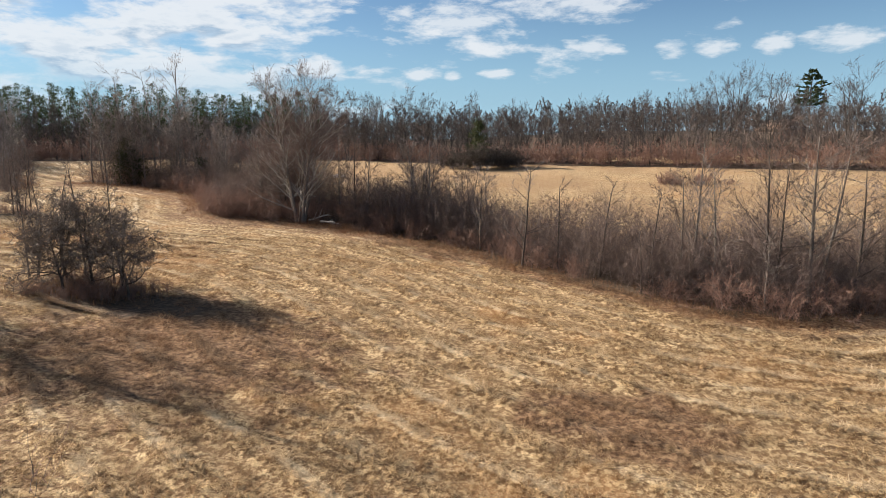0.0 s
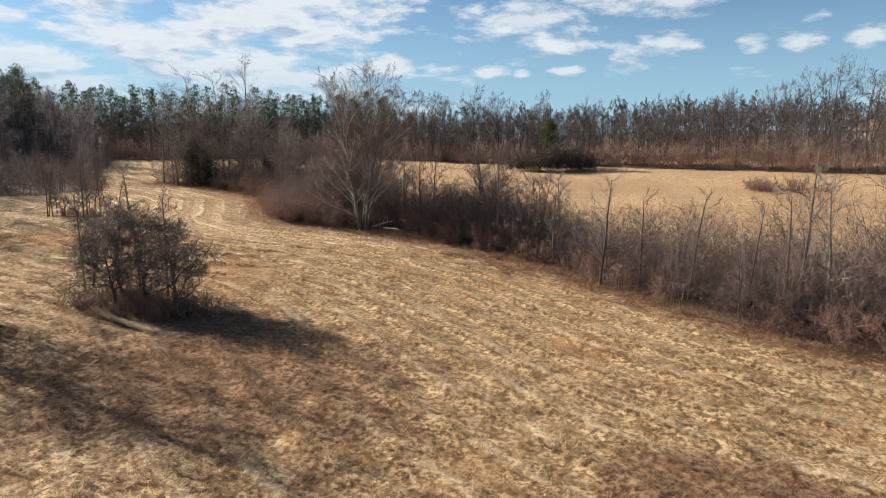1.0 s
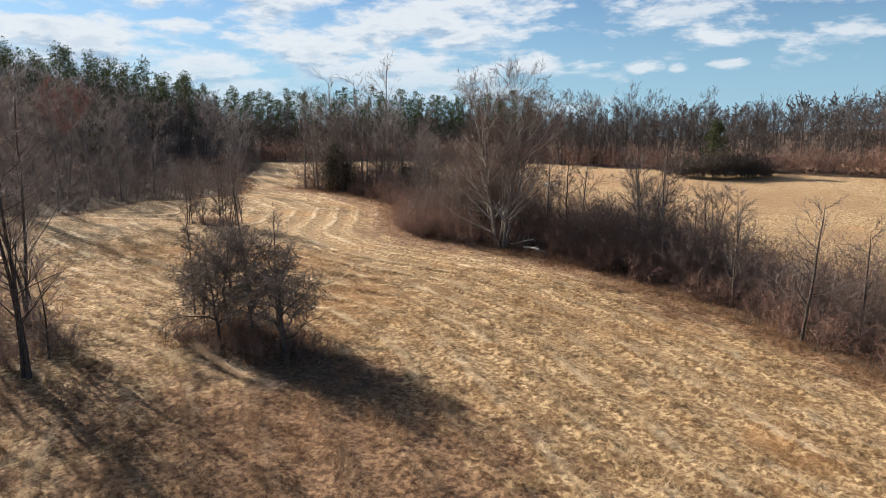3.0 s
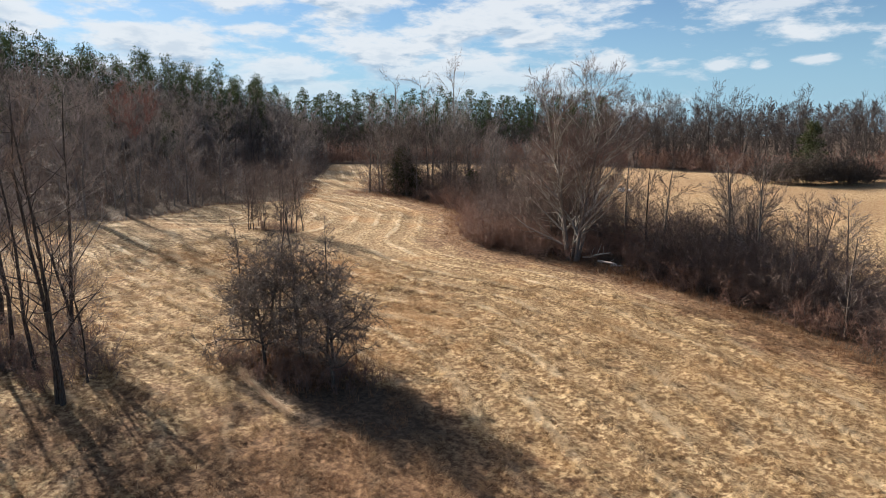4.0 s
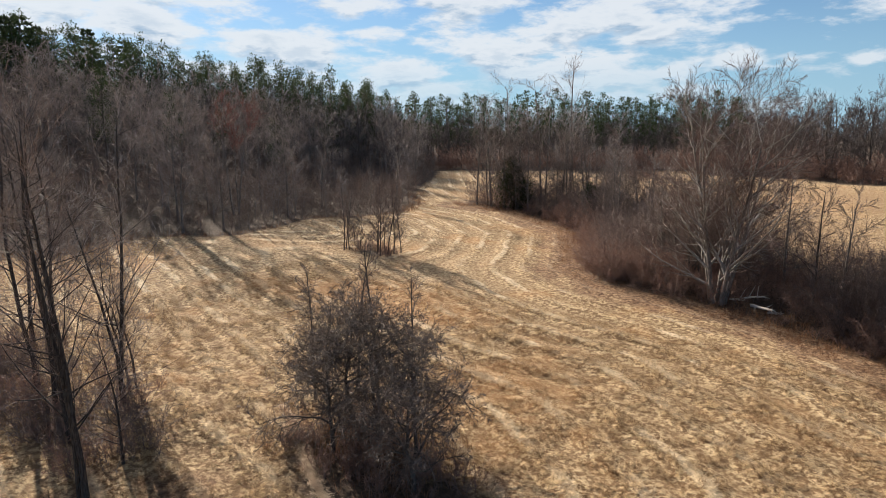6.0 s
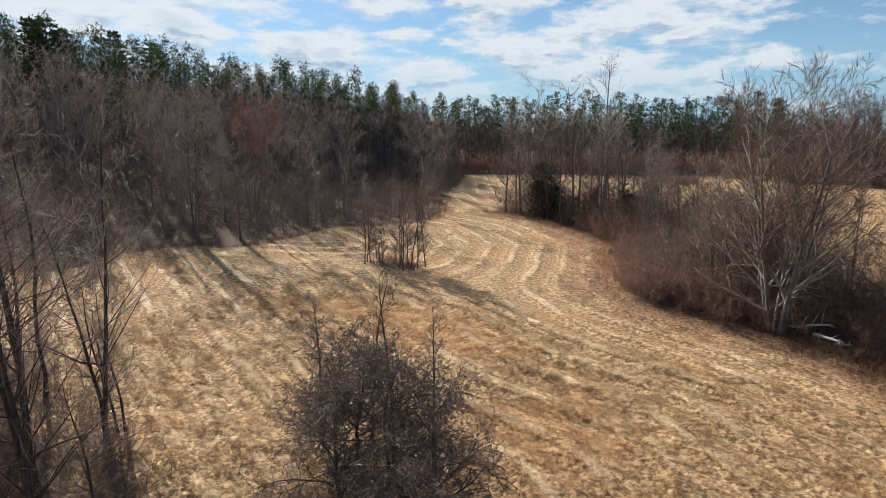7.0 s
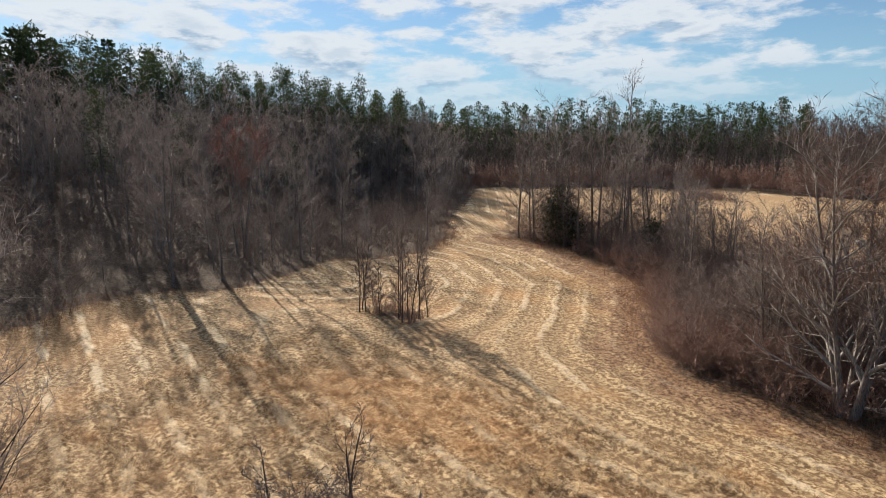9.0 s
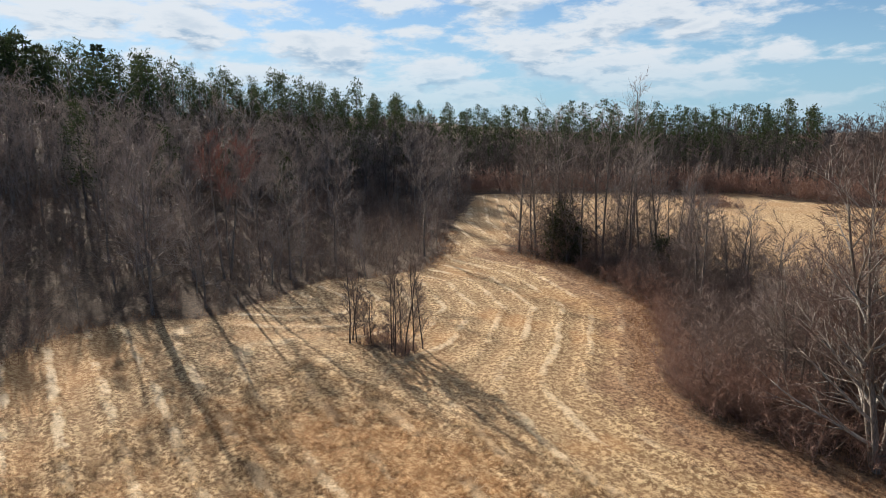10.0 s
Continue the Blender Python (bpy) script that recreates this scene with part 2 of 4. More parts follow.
def land(x, y):
    """The ground's height: a gentle bowl, with a wooded hill to the west."""
    u, v = np.clip(x, -75, 60) / 100, np.clip(y, -20, 150) / 100
    z = -1.183 - 6.639 * u + 2.47 * v + 3.663 * u * u + 6.365 * u * v + 1.483 * v * v
    z = z + 0.03 * np.clip(y - 150, 0, 130)
    s = -0.85 * (x + 53) - 0.4 * (y - 61)
    return z + 0.16 * np.clip(s - 4, 0, 110)


def inside(x, y, ring):
    hit = np.zeros(np.shape(x), bool)
    for (x0, y0), (x1, y1) in zip(ring, ring[1:] + ring[:1]):
        if y0 != y1:
            hit ^= ((y0 > y) != (y1 > y)) & (x < (x1 - x0) * (y - y0) / (y1 - y0) + x0)
    return hit


def away(x, y, line):
    """Distance to a polyline."""
    best = np.full(np.shape(x), 1e9)
    for (x0, y0), (x1, y1) in zip(line, line[1:]):
        dx, dy = x1 - x0, y1 - y0
        f = np.clip(((x - x0) * dx + (y - y0) * dy) / (dx * dx + dy * dy), 0, 1)
        best = np.minimum(best, np.hypot(x - x0 - f * dx, y - y0 - f * dy))
    return best


def lumps(x, y, size, seed=0):
    """Smooth value noise, vectorised."""
    x, y = np.asarray(x, float) / size + 37.3 * seed + 500, np.asarray(y, float) / size + 11.9 * seed + 500
    table = np.random.RandomState(seed + 5).rand(256, 256)
    i, j = np.floor(x).astype(int), np.floor(y).astype(int)
    u, v = x - i, y - j
    u, v = u * u * (3 - 2 * u), v * v * (3 - 2 * v)
    g = lambda a, b: table[a % 256, b % 256]
    return (g(i, j) * (1 - u) + g(i + 1, j) * u) * (1 - v) + (g(i, j + 1) * (1 - u) + g(i + 1, j + 1) * u) * v


SWATH_LINE = ISLAND_FRONT + [(-60, 92), (-80, 118)]


def swath_at(x, y):
    """Where a place lies across the mower's rows: they follow the thicket's rim, and run straight on towards the wood in the west."""
    rim = away(x, y, SWATH_LINE)
    straight = 49.5 - 0.29 * x - 0.956 * y
    w = np.clip((-x - 18) / 14, 0, 1) * np.clip((58 - y) / 13, 0, 1)
    w = w * w * (3 - 2 * w)
    return rim * (1 - w) + straight * w + 0.9 * (lumps(x, y, 17.0, 1) - 0.5)


def litter_and_shade_at(x, y):
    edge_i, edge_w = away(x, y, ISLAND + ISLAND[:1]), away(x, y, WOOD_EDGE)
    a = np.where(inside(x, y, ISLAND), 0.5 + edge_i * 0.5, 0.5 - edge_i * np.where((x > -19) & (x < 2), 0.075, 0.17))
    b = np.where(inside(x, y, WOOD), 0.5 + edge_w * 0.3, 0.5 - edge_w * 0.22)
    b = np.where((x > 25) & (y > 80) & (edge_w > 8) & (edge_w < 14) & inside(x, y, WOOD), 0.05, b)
    # Leaves under the thorn trees, stretched along their cast shadow to darken it.
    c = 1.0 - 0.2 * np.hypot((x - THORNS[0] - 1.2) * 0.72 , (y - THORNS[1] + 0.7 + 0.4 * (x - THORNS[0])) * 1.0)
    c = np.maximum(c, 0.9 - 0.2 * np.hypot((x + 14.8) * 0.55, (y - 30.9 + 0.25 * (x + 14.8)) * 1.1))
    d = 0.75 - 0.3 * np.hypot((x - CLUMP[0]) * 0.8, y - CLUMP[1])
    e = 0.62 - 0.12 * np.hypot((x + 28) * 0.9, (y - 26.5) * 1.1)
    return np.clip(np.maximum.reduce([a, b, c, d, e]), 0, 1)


def rust_and_shade_at(x, y):
    a = 1.15 - 0.20 * np.hypot((x - 7.0) * 0.8, (y - 20.2) * 1.1)
    b = 1.08 - 0.070 * np.hypot((x + 11.5) * 0.85, (y - 24.8) * 1.2)
    c = np.where(x < 2, 1.0, 0.92) - np.where(x < 2, 0.115, 0.15) * np.minimum(away(x, y, ISLAND_FRONT), 9)
    d = 0.78 - 0.07 * np.hypot((x + 20.5) * 0.9, (y - 24.5) * 1.2)
    # Rusty weeds east of the thorns, also tinting their cast shadow warm and dark.
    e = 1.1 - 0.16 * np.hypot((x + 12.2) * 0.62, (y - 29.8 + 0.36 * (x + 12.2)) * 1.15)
    return np.clip(np.maximum.reduce([a, b, c, d, e]), 0, 1)


def fresh_at(x, y):
    """How much the rows of cut straw show: most in the west of the near field, little in the old stubble of the far one."""
    ring = ISLAND_BACK + [(150, 66), (100, 88), (63, 101), (34, 112), (15, 120), (0, 124), (-20, 133), (-41, 140), (-58, 132)]
    turn = np.exp(-(((x + 36) / 10) ** 2 + ((y - 50) / 7) ** 2))
    west = np.exp(-(((x + 37) / 13) ** 2 + ((y - 38.5) / 6) ** 2)) + np.exp(-(((x + 27) / 8) ** 2 + ((y - 46.5) / 4) ** 2))
    return np.where(inside(x, y, ring), 0.12, 0.95 + 0.25 * np.minimum(west, 1) - 0.65 * turn)


# ---- mesh helpers ----


def mesh_of(name, verts, quads=(), tris=(), smooth=False):
    """A mesh from arrays of corners and of faces."""
    me = bpy.data.meshes.new(name)
    verts = np.asarray(verts, np.float32)
    q, t = np.asarray(quads, np.int32).reshape(-1, 4), np.asarray(tris, np.int32).reshape(-1, 3)
    me.vertices.add(len(verts))
    me.vertices.foreach_set("co", verts.ravel())
    loops = np.concatenate([q.ravel(), t.ravel()])
    me.loops.add(len(loops))
    me.loops.foreach_set("vertex_index", loops)
    me.polygons.add(len(q) + len(t))
    me.polygons.foreach_set("loop_start", np.concatenate([np.arange(len(q)) * 4, 4 * len(q) + np.arange(len(t)) * 3]).astype(np.int32))
    if smooth:
        me.polygons.foreach_set("use_smooth", np.ones(len(q) + len(t), bool))
    me.update(calc_edges=True)
    return me


class Shape:
    """Gathers arrays of corners, quads and triangles."""

    def __init__(self):
        self.v, self.q, self.t, self.n, self.stems = [], [], [], 0, []

    def put(self, verts, quads=None, tris=None):
        self.v.append(np.asarray(verts, float))
        if quads is not None and len(quads):
            self.q.append(np.asarray(quads) + self.n)
        if tris is not None and len(tris):
            self.t.append(np.asarray(tris) + self.n)
        self.n += len(verts)
        return self

    def arrays(self):
        v = np.concatenate(self.v) if self.v else np.zeros((0, 3))
        q = np.concatenate(self.q) if self.q else np.zeros((0, 4), int)
        t = np.concatenate(self.t) if self.t else np.zeros((0, 3), int)
        return v, q, t

    def tubes(self, P, R, sides):
        """Tapered tubes along N polylines of k points, with pointed tips."""
        N, k, _ = P.shape
        if not N:
            return self
        T = np.gradient(P, axis=1)
        T /= np.linalg.norm(T, axis=2, keepdims=True) + 1e-9
        chord = P[:, -1] - P[:, 0]
        ref = np.cross(chord, np.where(np.abs(chord[:, 2:3]) < 0.7 * np.linalg.norm(chord, axis=1, keepdims=True), [[0, 0, 1.0]], [[1.0, 0.2, 0]]))
        ref = np.repeat(ref[:, None], k, 1)
        A = np.cross(T, ref)
        A /= np.linalg.norm(A, axis=2, keepdims=True) + 1e-9
        B = np.cross(T, A)
        ang = np.arange(sides) * 2 * np.pi / sides
        ring = P[:, : k - 1, None] + R[:, : k - 1, None, None] * (np.cos(ang)[:, None] * A[:, : k - 1, None] + np.sin(ang)[:, None] * B[:, : k - 1, None])
        verts = np.concatenate([ring.reshape(N, -1, 3), P[:, -1:]], 1)
        per = (k - 1) * sides + 1
        s = np.arange(sides)
        quads = np.concatenate([np.stack([j * sides + s, j * sides + (s + 1) % sides, (j + 1) * sides + (s + 1) % sides, (j + 1) * sides + s], 1) for j in range(k - 2)]) if k > 2 else np.zeros((0, 4), int)
        tris = np.stack([(k - 2) * sides + s, (k - 2) * sides + (s + 1) % sides, np.full(sides, per - 1)], 1)
        off = np.arange(N)[:, None, None] * per
        return self.put(verts.reshape(-1, 3), (quads[None] + off).reshape(-1, 4), (tris[None] + off).reshape(-1, 3))

    def slivers(self, rng, P, width):
        """The finest twigs: thin tapering blades from each polyline's foot to its tip."""
        foot, tip = P[:, 0], P[:, -1]
        side = unit(np.cross(tip - foot, rng.normal(size=foot.shape))) * np.broadcast_to(np.asarray(width, float), (len(foot),))[:, None]
        v = np.stack([foot - side, foot + side, tip], 1).reshape(-1, 3)
        return self.put(v, None, np.arange(len(v)).reshape(-1, 3))

    def mesh(self, name, smooth=False):
        return mesh_of(name, *self.arrays(), smooth=smooth)


def unit(v):
    return v / (np.linalg.norm(v, axis=-1, keepdims=True) + 1e-9)


def run(rng, start, way, length, k, bend, lift):
    """Polylines that wander from a start along a way; lift bends them up (down: minus)."""
    N = len(start)
    P = np.zeros((N, k, 3))
    P[:, 0] = start
    d = unit(way)
    for j in range(1, k):
        d = unit(d + rng.normal(0, bend, (N, 3)) + np.array([0, 0, lift]))
        P[:, j] = P[:, j - 1] + d * (length / (k - 1))[:, None]
    return P


def fork(rng, P, R, L, n, span, angle, ratio, k, bend, lift, thin, shape=0.5, least=0.004):
    """n children on each of the parents: polylines, radii and lengths."""
    N, kk, _ = P.shape
    f = span[0] + (span[1] - span[0]) * (np.arange(n)[None] + rng.rand(N, n)) / n
    pos = f * (kk - 1)
    i = np.minimum(pos.astype(int), kk - 2)
    w = (pos - i)[..., None]
    rows = np.arange(N)[:, None]
    start = P[rows, i] * (1 - w) + P[rows, i + 1] * w
    along = unit(P[rows, i + 1] - P[rows, i])
    rad = R[rows, i] * (1 - w[..., 0]) + R[rows, i + 1] * w[..., 0]
    side = unit(np.cross(along, unit(rng.normal(size=(N, n, 3)))))
    a = np.radians(rng.normal(angle, angle * 0.22, (N, n)))[..., None]
    way = along * np.cos(a) + side * np.sin(a)
    length = L[:, None] * ratio * (1 - shape * f) * rng.uniform(0.65, 1.25, (N, n))
    P2 = run(rng, start.reshape(-1, 3), way.reshape(-1, 3), length.ravel(), k, bend, lift)
    r0 = np.maximum(rad.ravel() * thin, least)
    R2 = r0[:, None] * np.linspace(1, 0.25, k)[None]
    return P2, R2, length.ravel()


def stem(rng, height, radius, k, bend, lean=(0, 0), at=(0, 0)):
    P = run(rng, np.array([[at[0], at[1], -0.25]]), np.array([[lean[0], lean[1], 1.0]]), np.array([height + 0.25]), k, bend, 0.04)
    R = radius * np.linspace(1, 0.12, k)[None] ** 0.85
    R[:, 0] *= 1.35
    return P, R, np.array([height])


def part(name, mesh, mat, parent, label=""):
    if not mesh.materials:
        mesh.materials.append(mat)
    ob = new(name, mesh)
    ob.parent = parent
    return tagged(ob, label)


def thing(name, x, y, label, category, group="", z=None):
    ob = new(name)
    ob.empty_display_size = 0.3
    ob.location = (x, y, float(land(x, y)) if z is None else z)
    return tagged(ob, label, category, group)


def at_ground(x, y, turn=0.0, size=1.0, tall=None):
    return pose(x, y, float(land(x, y)) - 0.02, 0, 0, turn) @ Matrix.Diagonal((size, size, tall or size, 1))


# ---- kinds of plants, each as arrays of wood and of twigs ----


def slender_tree(rng, height, limbs=22, twigs_each=7, fine=4, spread=0.28, first=0.22, stems=1, twig=0.009, rough=False, girth=1.0, angle=56, bend=0.028, sprays=False):
    """A young straight forest tree: a pole with rising side branches."""
    wood, crown = Shape(), Shape()
    for s in range(stems):
        a = rng.rand() * 6.28
        lean = (0.07 * math.cos(a), 0.07 * math.sin(a)) if stems > 1 else rng.normal(0, 0.03, 2)
        h = height * rng.uniform(0.75, 1.0) if s else height
        P, R, L = stem(rng, h, (0.008 * h + 0.015) * girth, 5 if rough else 9, bend, lean, (0.25 * math.cos(a) * (stems > 1), 0.25 * math.sin(a) * (stems > 1)))
        wood.tubes(P, R, 4 if rough else 6)
        B = fork(rng, P, R, L, limbs, (first, 0.97), angle, spread * 1.25, 3 if rough else 5, 0.10, 0.07, 0.42, 0.62, twig)
        wood.tubes(B[0], B[1], 3 if rough else 4)
        C = fork(rng, *B, twigs_each, (0.15, 1.0), 36, 0.52, 2 if rough else 3, 0.06, 0.09, 0.55, 0.35, twig)
        if rough or sprays:
            crown.slivers(rng, C[0], twig)
        else:
            crown.tubes(C[0], C[1], 3)
        D = fork(rng, *C, fine, (0.1, 1.0), 32, 0.78, 2, 0.1, 0.07, 0.7, 0.2, twig * 0.85)
        crown.slivers(rng, D[0], twig * 0.9)
    return wood, crown


def broad_tree(rng, height, stems=3, limbs=7, spread=0.62, twig=0.010, fine=5, twigs_each=7, rough=False, limb_list=None, lean=0.22, shape=0.5, angle=50):
    """A spreading tree that forks low into crooked limbs."""
    wood, crown = Shape(), Shape()
    for s in range(stems):
        a = s * 6.28 / stems + rng.rand()
        out = lean * rng.uniform(0.5, 1.2)
        P, R, L = stem(rng, height * rng.uniform(0.82, 0.95), 0.0115 * height, 10, 0.05, (out * math.cos(a), out * math.sin(a)), (0.3 * math.cos(a), 0.3 * math.sin(a)))
        wood.tubes(P, R, 8)
        B = fork(rng, P, R, L, limbs, (0.12, 0.97), angle, spread, 8, 0.09, 0.04, 0.58 if limb_list is None else 0.7, shape)
        if limb_list is None:
            wood.tubes(B[0], B[1], 4 if rough else 6)
        else:
            first_limb = len(limb_list)
            limb_list += [[Shape().tubes(B[0][i : i + 1], B[1][i : i + 1], 7), None] for i in range(len(B[0]))]
        C = fork(rng, *B, 9, (0.12, 1.0), 43, 0.5, 5, 0.08, 0.05, 0.55, 0.4, 0.014)
        if limb_list is None:
            crown.tubes(C[0], C[1], 3)
        else:
            for i in range(limbs):
                limb_list[first_limb + i][1] = Shape().tubes(C[0][9 * i : 9 * i + 9], C[1][9 * i : 9 * i + 9], 3)
        D = fork(rng, *C, twigs_each, (0.1, 1.0), 34, 0.58, 3, 0.08, 0.06, 0.6, 0.3, twig)
        crown.slivers(rng, D[0], twig)
        if fine:
            E = fork(rng, *D, fine, (0.1, 1.0), 30, 0.72, 2, 0.08, 0.05, 0.7, 0.2, twig * 0.85)
            crown.slivers(rng, E[0], twig * 0.85)
    return wood, crown


def thorn_tree(rng, height, twig=0.012, limb_list=None):
    """A low crooked thorn tree with a dense, flat-topped, drooping crown."""
    wood, crown = Shape(), Shape()
    P, R, L = stem(rng, height * 0.84, 0.085, 8, 0.12, rng.normal(0, 0.16, 2))
    wood.tubes(P, R, 7)
    B = fork(rng, P, R, L, 16, (0.22, 0.97), 66, 0.66, 7, 0.15, 0.01, 0.62, 0.35)
    if limb_list is None:
        wood.tubes(B[0], B[1], 5)
    else:
        limb_list += [[Shape().tubes(B[0][i : i + 1], B[1][i : i + 1], 6), None] for i in range(len(B[0]))]
    C = fork(rng, *B, 10, (0.12, 1.0), 50, 0.5, 4, 0.2, 0.02, 0.55, 0.3, 0.014)
    if limb_list is None:
        crown.tubes(C[0], C[1], 3)
    else:
        for i, pair in enumerate(limb_list):
            pair[1] = Shape().tubes(C[0][10 * i : 10 * i + 10], C[1][10 * i : 10 * i + 10], 3)
    D = fork(rng, *C, 7, (0.1, 1.0), 52, 0.55, 3, 0.2, 0.0, 0.6, 0.25, twig)
    crown.slivers(rng, D[0], twig)
    E = fork(rng, *D, 5, (0.1, 1.0), 50, 0.6, 2, 0.15, 0.0, 0.7, 0.2, twig * 0.85)
    crown.slivers(rng, E[0], twig * 0.8)
    return wood, crown


def brush(rng, height, stems=13, width=0.7, twig=0.008, arch=0.0, side=8, fine=5, sprays=False):
    """A clump of brush: many thin stems that fan out, twiggy all the way up."""
    wood, crown = Shape(), Shape()
    a = rng.rand(stems) * 6.28
    r = width * np.sqrt(rng.rand(stems)) * 0.6
    start = np.stack([r * np.cos(a), r * np.sin(a), np.full(stems, -0.1)], 1)
    way = np.stack([np.cos(a) * rng.uniform(0.05, 0.75, stems), np.sin(a) * rng.uniform(0.05, 0.75, stems), np.ones(stems)], 1)
    L = height * rng.uniform(0.55, 1.05, stems)
    P = run(rng, start, way, L, 5, 0.15, 0.03 - arch)
    R = rng.uniform(0.009, 0.019, stems)[:, None] * np.linspace(1, 0.35, 5)[None]
    wood.tubes(P, R, 3)
    wood.stems = [Shape().tubes(P[i : i + 1], R[i : i + 1], 3) for i in range(stems)]
    C = fork(rng, P, R, L, side, (0.08, 1.0), 48, 0.38, 3, 0.18, 0.04, 0.6, 0.4, twig)
    if sprays:
        crown.slivers(rng, C[0], twig)
    else:
        crown.tubes(C[0], C[1], 3)
    D = fork(rng, *C, fine, (0.1, 1.0), 42, 0.7, 2, 0.14, 0.04, 0.75, 0.2, twig * 0.9)
    crown.slivers(rng, D[0], twig * 0.95)
    return wood, crown


def pine_tree(rng, height, clumps=46, each=30, wide=0.19, first=0.3, needle=0.36, thin=0.2):
    """A pine: a straight trunk, short rising branches, a rounded, lumpy head built of many small tufts."""
    wood, crown = Shape(), Shape()
    P, R, L = stem(rng, height, 0.011 * height, 6, 0.02)
    wood.tubes(P, R, 5)
    h = (np.arange(clumps) + rng.rand(clumps)) / clumps
    a = rng.rand(clumps) * 6.28
    r = height * wide * (1 - h) ** 0.55 * (0.55 + 0.45 * np.minimum(h / 0.3, 1)) * rng.uniform(0.35, 1.0, clumps)
    z = height * (first + (1.0 - first) * h)
    mid = np.stack([r * np.cos(a), r * np.sin(a), z], 1)
    foot = np.stack([np.zeros(clumps), np.zeros(clumps), z - 0.5 * r], 1)
    B = np.stack([foot, 0.5 * (foot + mid) + [0, 0, -0.1], mid], 1)
    wood.tubes(B, np.linspace(0.035, 0.012, 3)[None].repeat(clumps, 0), 3)
    base = np.repeat(mid, each, 0) + rng.normal(size=(clumps * each, 3)) * [0.42, 0.42, 0.26]
    way = unit(rng.normal(size=base.shape) + [0, 0, 0.6])
    size = rng.uniform(0.6, 1.2, len(base))[:, None] * needle
    flank = unit(np.cross(way, rng.normal(size=base.shape))) * size * thin
    v = np.stack([base - flank, base + flank, base + way * size], 1).reshape(-1, 3)
    crown.put(v, None, np.arange(len(v)).reshape(-1, 3))
    return wood, crown


def crown_tree(rng, height, limbs=7, twigs_each=7, fine=5, twig=0.03, first=0.42, angle=34, spread=0.42):
    """A grown forest tree far off: a bare bole that divides into rising limbs with a rounded, fine-twigged head."""
    wood, crown = Shape(), Shape()
    P, R, L = stem(rng, height * 0.86, 0.011 * height, 5, 0.04, rng.normal(0, 0.04, 2))
    wood.tubes(P, R, 4)
    B = fork(rng, P, R, L, limbs, (first, 0.95), angle, spread, 4, 0.10, 0.08, 0.5, 0.45, 0.03)
    wood.tubes(B[0], B[1], 3)
    C = fork(rng, *B, twigs_each, (0.2, 1.0), 40, 0.5, 2, 0.1, 0.05, 0.5, 0.35, twig)
    crown.slivers(rng, C[0], twig * 1.2)
    D = fork(rng, *C, fine, (0.1, 1.0), 38, 0.75, 2, 0.1, 0.05, 0.7, 0.25, twig)
    crown.slivers(rng, D[0], twig)
    return wood, crown


def tiered_pine(rng, height, bare=0.5, wide=0.6, leaf=1.0):
    """An old white pine: a bare trunk and flat tiers of needles on level, upturned branches."""
    wood, crown = Shape(), Shape()
    P, R, L = stem(rng, height, 0.014 * height, 8, 0.015)
    wood.tubes(P, R, 7)
    z = height * bare
    while z < height - 0.3:
        n = 5 + int(rng.randint(3))
        a = np.arange(n) * 6.28 / n + rng.rand() * 6.28
        reach = np.minimum(0.5 + wide * (height - z), 0.21 * height) * rng.uniform(0.35, 1.15, n)
        w = z / height * 7
        i = min(int(w), 6)
        mid = P[0, i] * (1 - w + i) + P[0, i + 1] * (w - i)
        A = run(rng, np.repeat(mid[None], n, 0), np.stack([np.cos(a), np.sin(a), np.full(n, 0.05)], 1), reach, 6, 0.04, 0.05)
        wood.tubes(A, np.linspace(0.06, 0.015, 6)[None].repeat(n, 0), 3)
        k = 150
        arm = rng.randint(n, size=k)
        f = 0.3 + 0.7 * rng.rand(k) ** 0.8
        j = np.minimum((f * 5).astype(int), 4)
        u = (f * 5 - j)[:, None]
        side = (rng.rand(k)[:, None] - 0.5) * 0.34 * reach[arm][:, None] * np.stack([-np.sin(a[arm]), np.cos(a[arm]), np.zeros(k)], 1)
        base = A[arm, j] * (1 - u) + A[arm, j + 1] * u + side
        way = unit(np.stack([np.cos(a[arm]), np.sin(a[arm]), np.full(k, 0.35)], 1) + rng.normal(0, 0.45, (k, 3)))
        size = rng.uniform(0.28, 0.6, k)[:, None] * leaf
        flank = unit(np.cross(way, rng.normal(size=(k, 3)))) * size * 0.2
        v = np.stack([base, base + way * size * 0.5 + flank, base + way * size, base + way * size * 0.5 - flank], 1).reshape(-1, 3)
        crown.put(v, np.arange(len(v)).reshape(-1, 4))
        z += rng.uniform(0.5, 1.15)
    return wood, crown


def plant(name, shapes, mats, x, y, label, category, group="", labels=("", ""), limbs=(), limb_mat=None):
    ob = thing(name, x, y, label, category, group)
    for s, m, nm, lb in zip(shapes, mats, ("trunk", "crown"), labels):
        if s.stems and name == "shrub":
            for one in s.stems:
                part("stem", one.mesh("stem"), m, ob)
            continue
        part(nm, s.mesh(nm, smooth=nm == "trunk"), m, ob, lb)
    for limb, branches in limbs:
        arm = part("limb", limb.mesh("limb", True), limb_mat or mats[0], ob)
        part("branch_spray", branches.mesh("branch_spray"), limb_mat or mats[0], arm)
    return ob


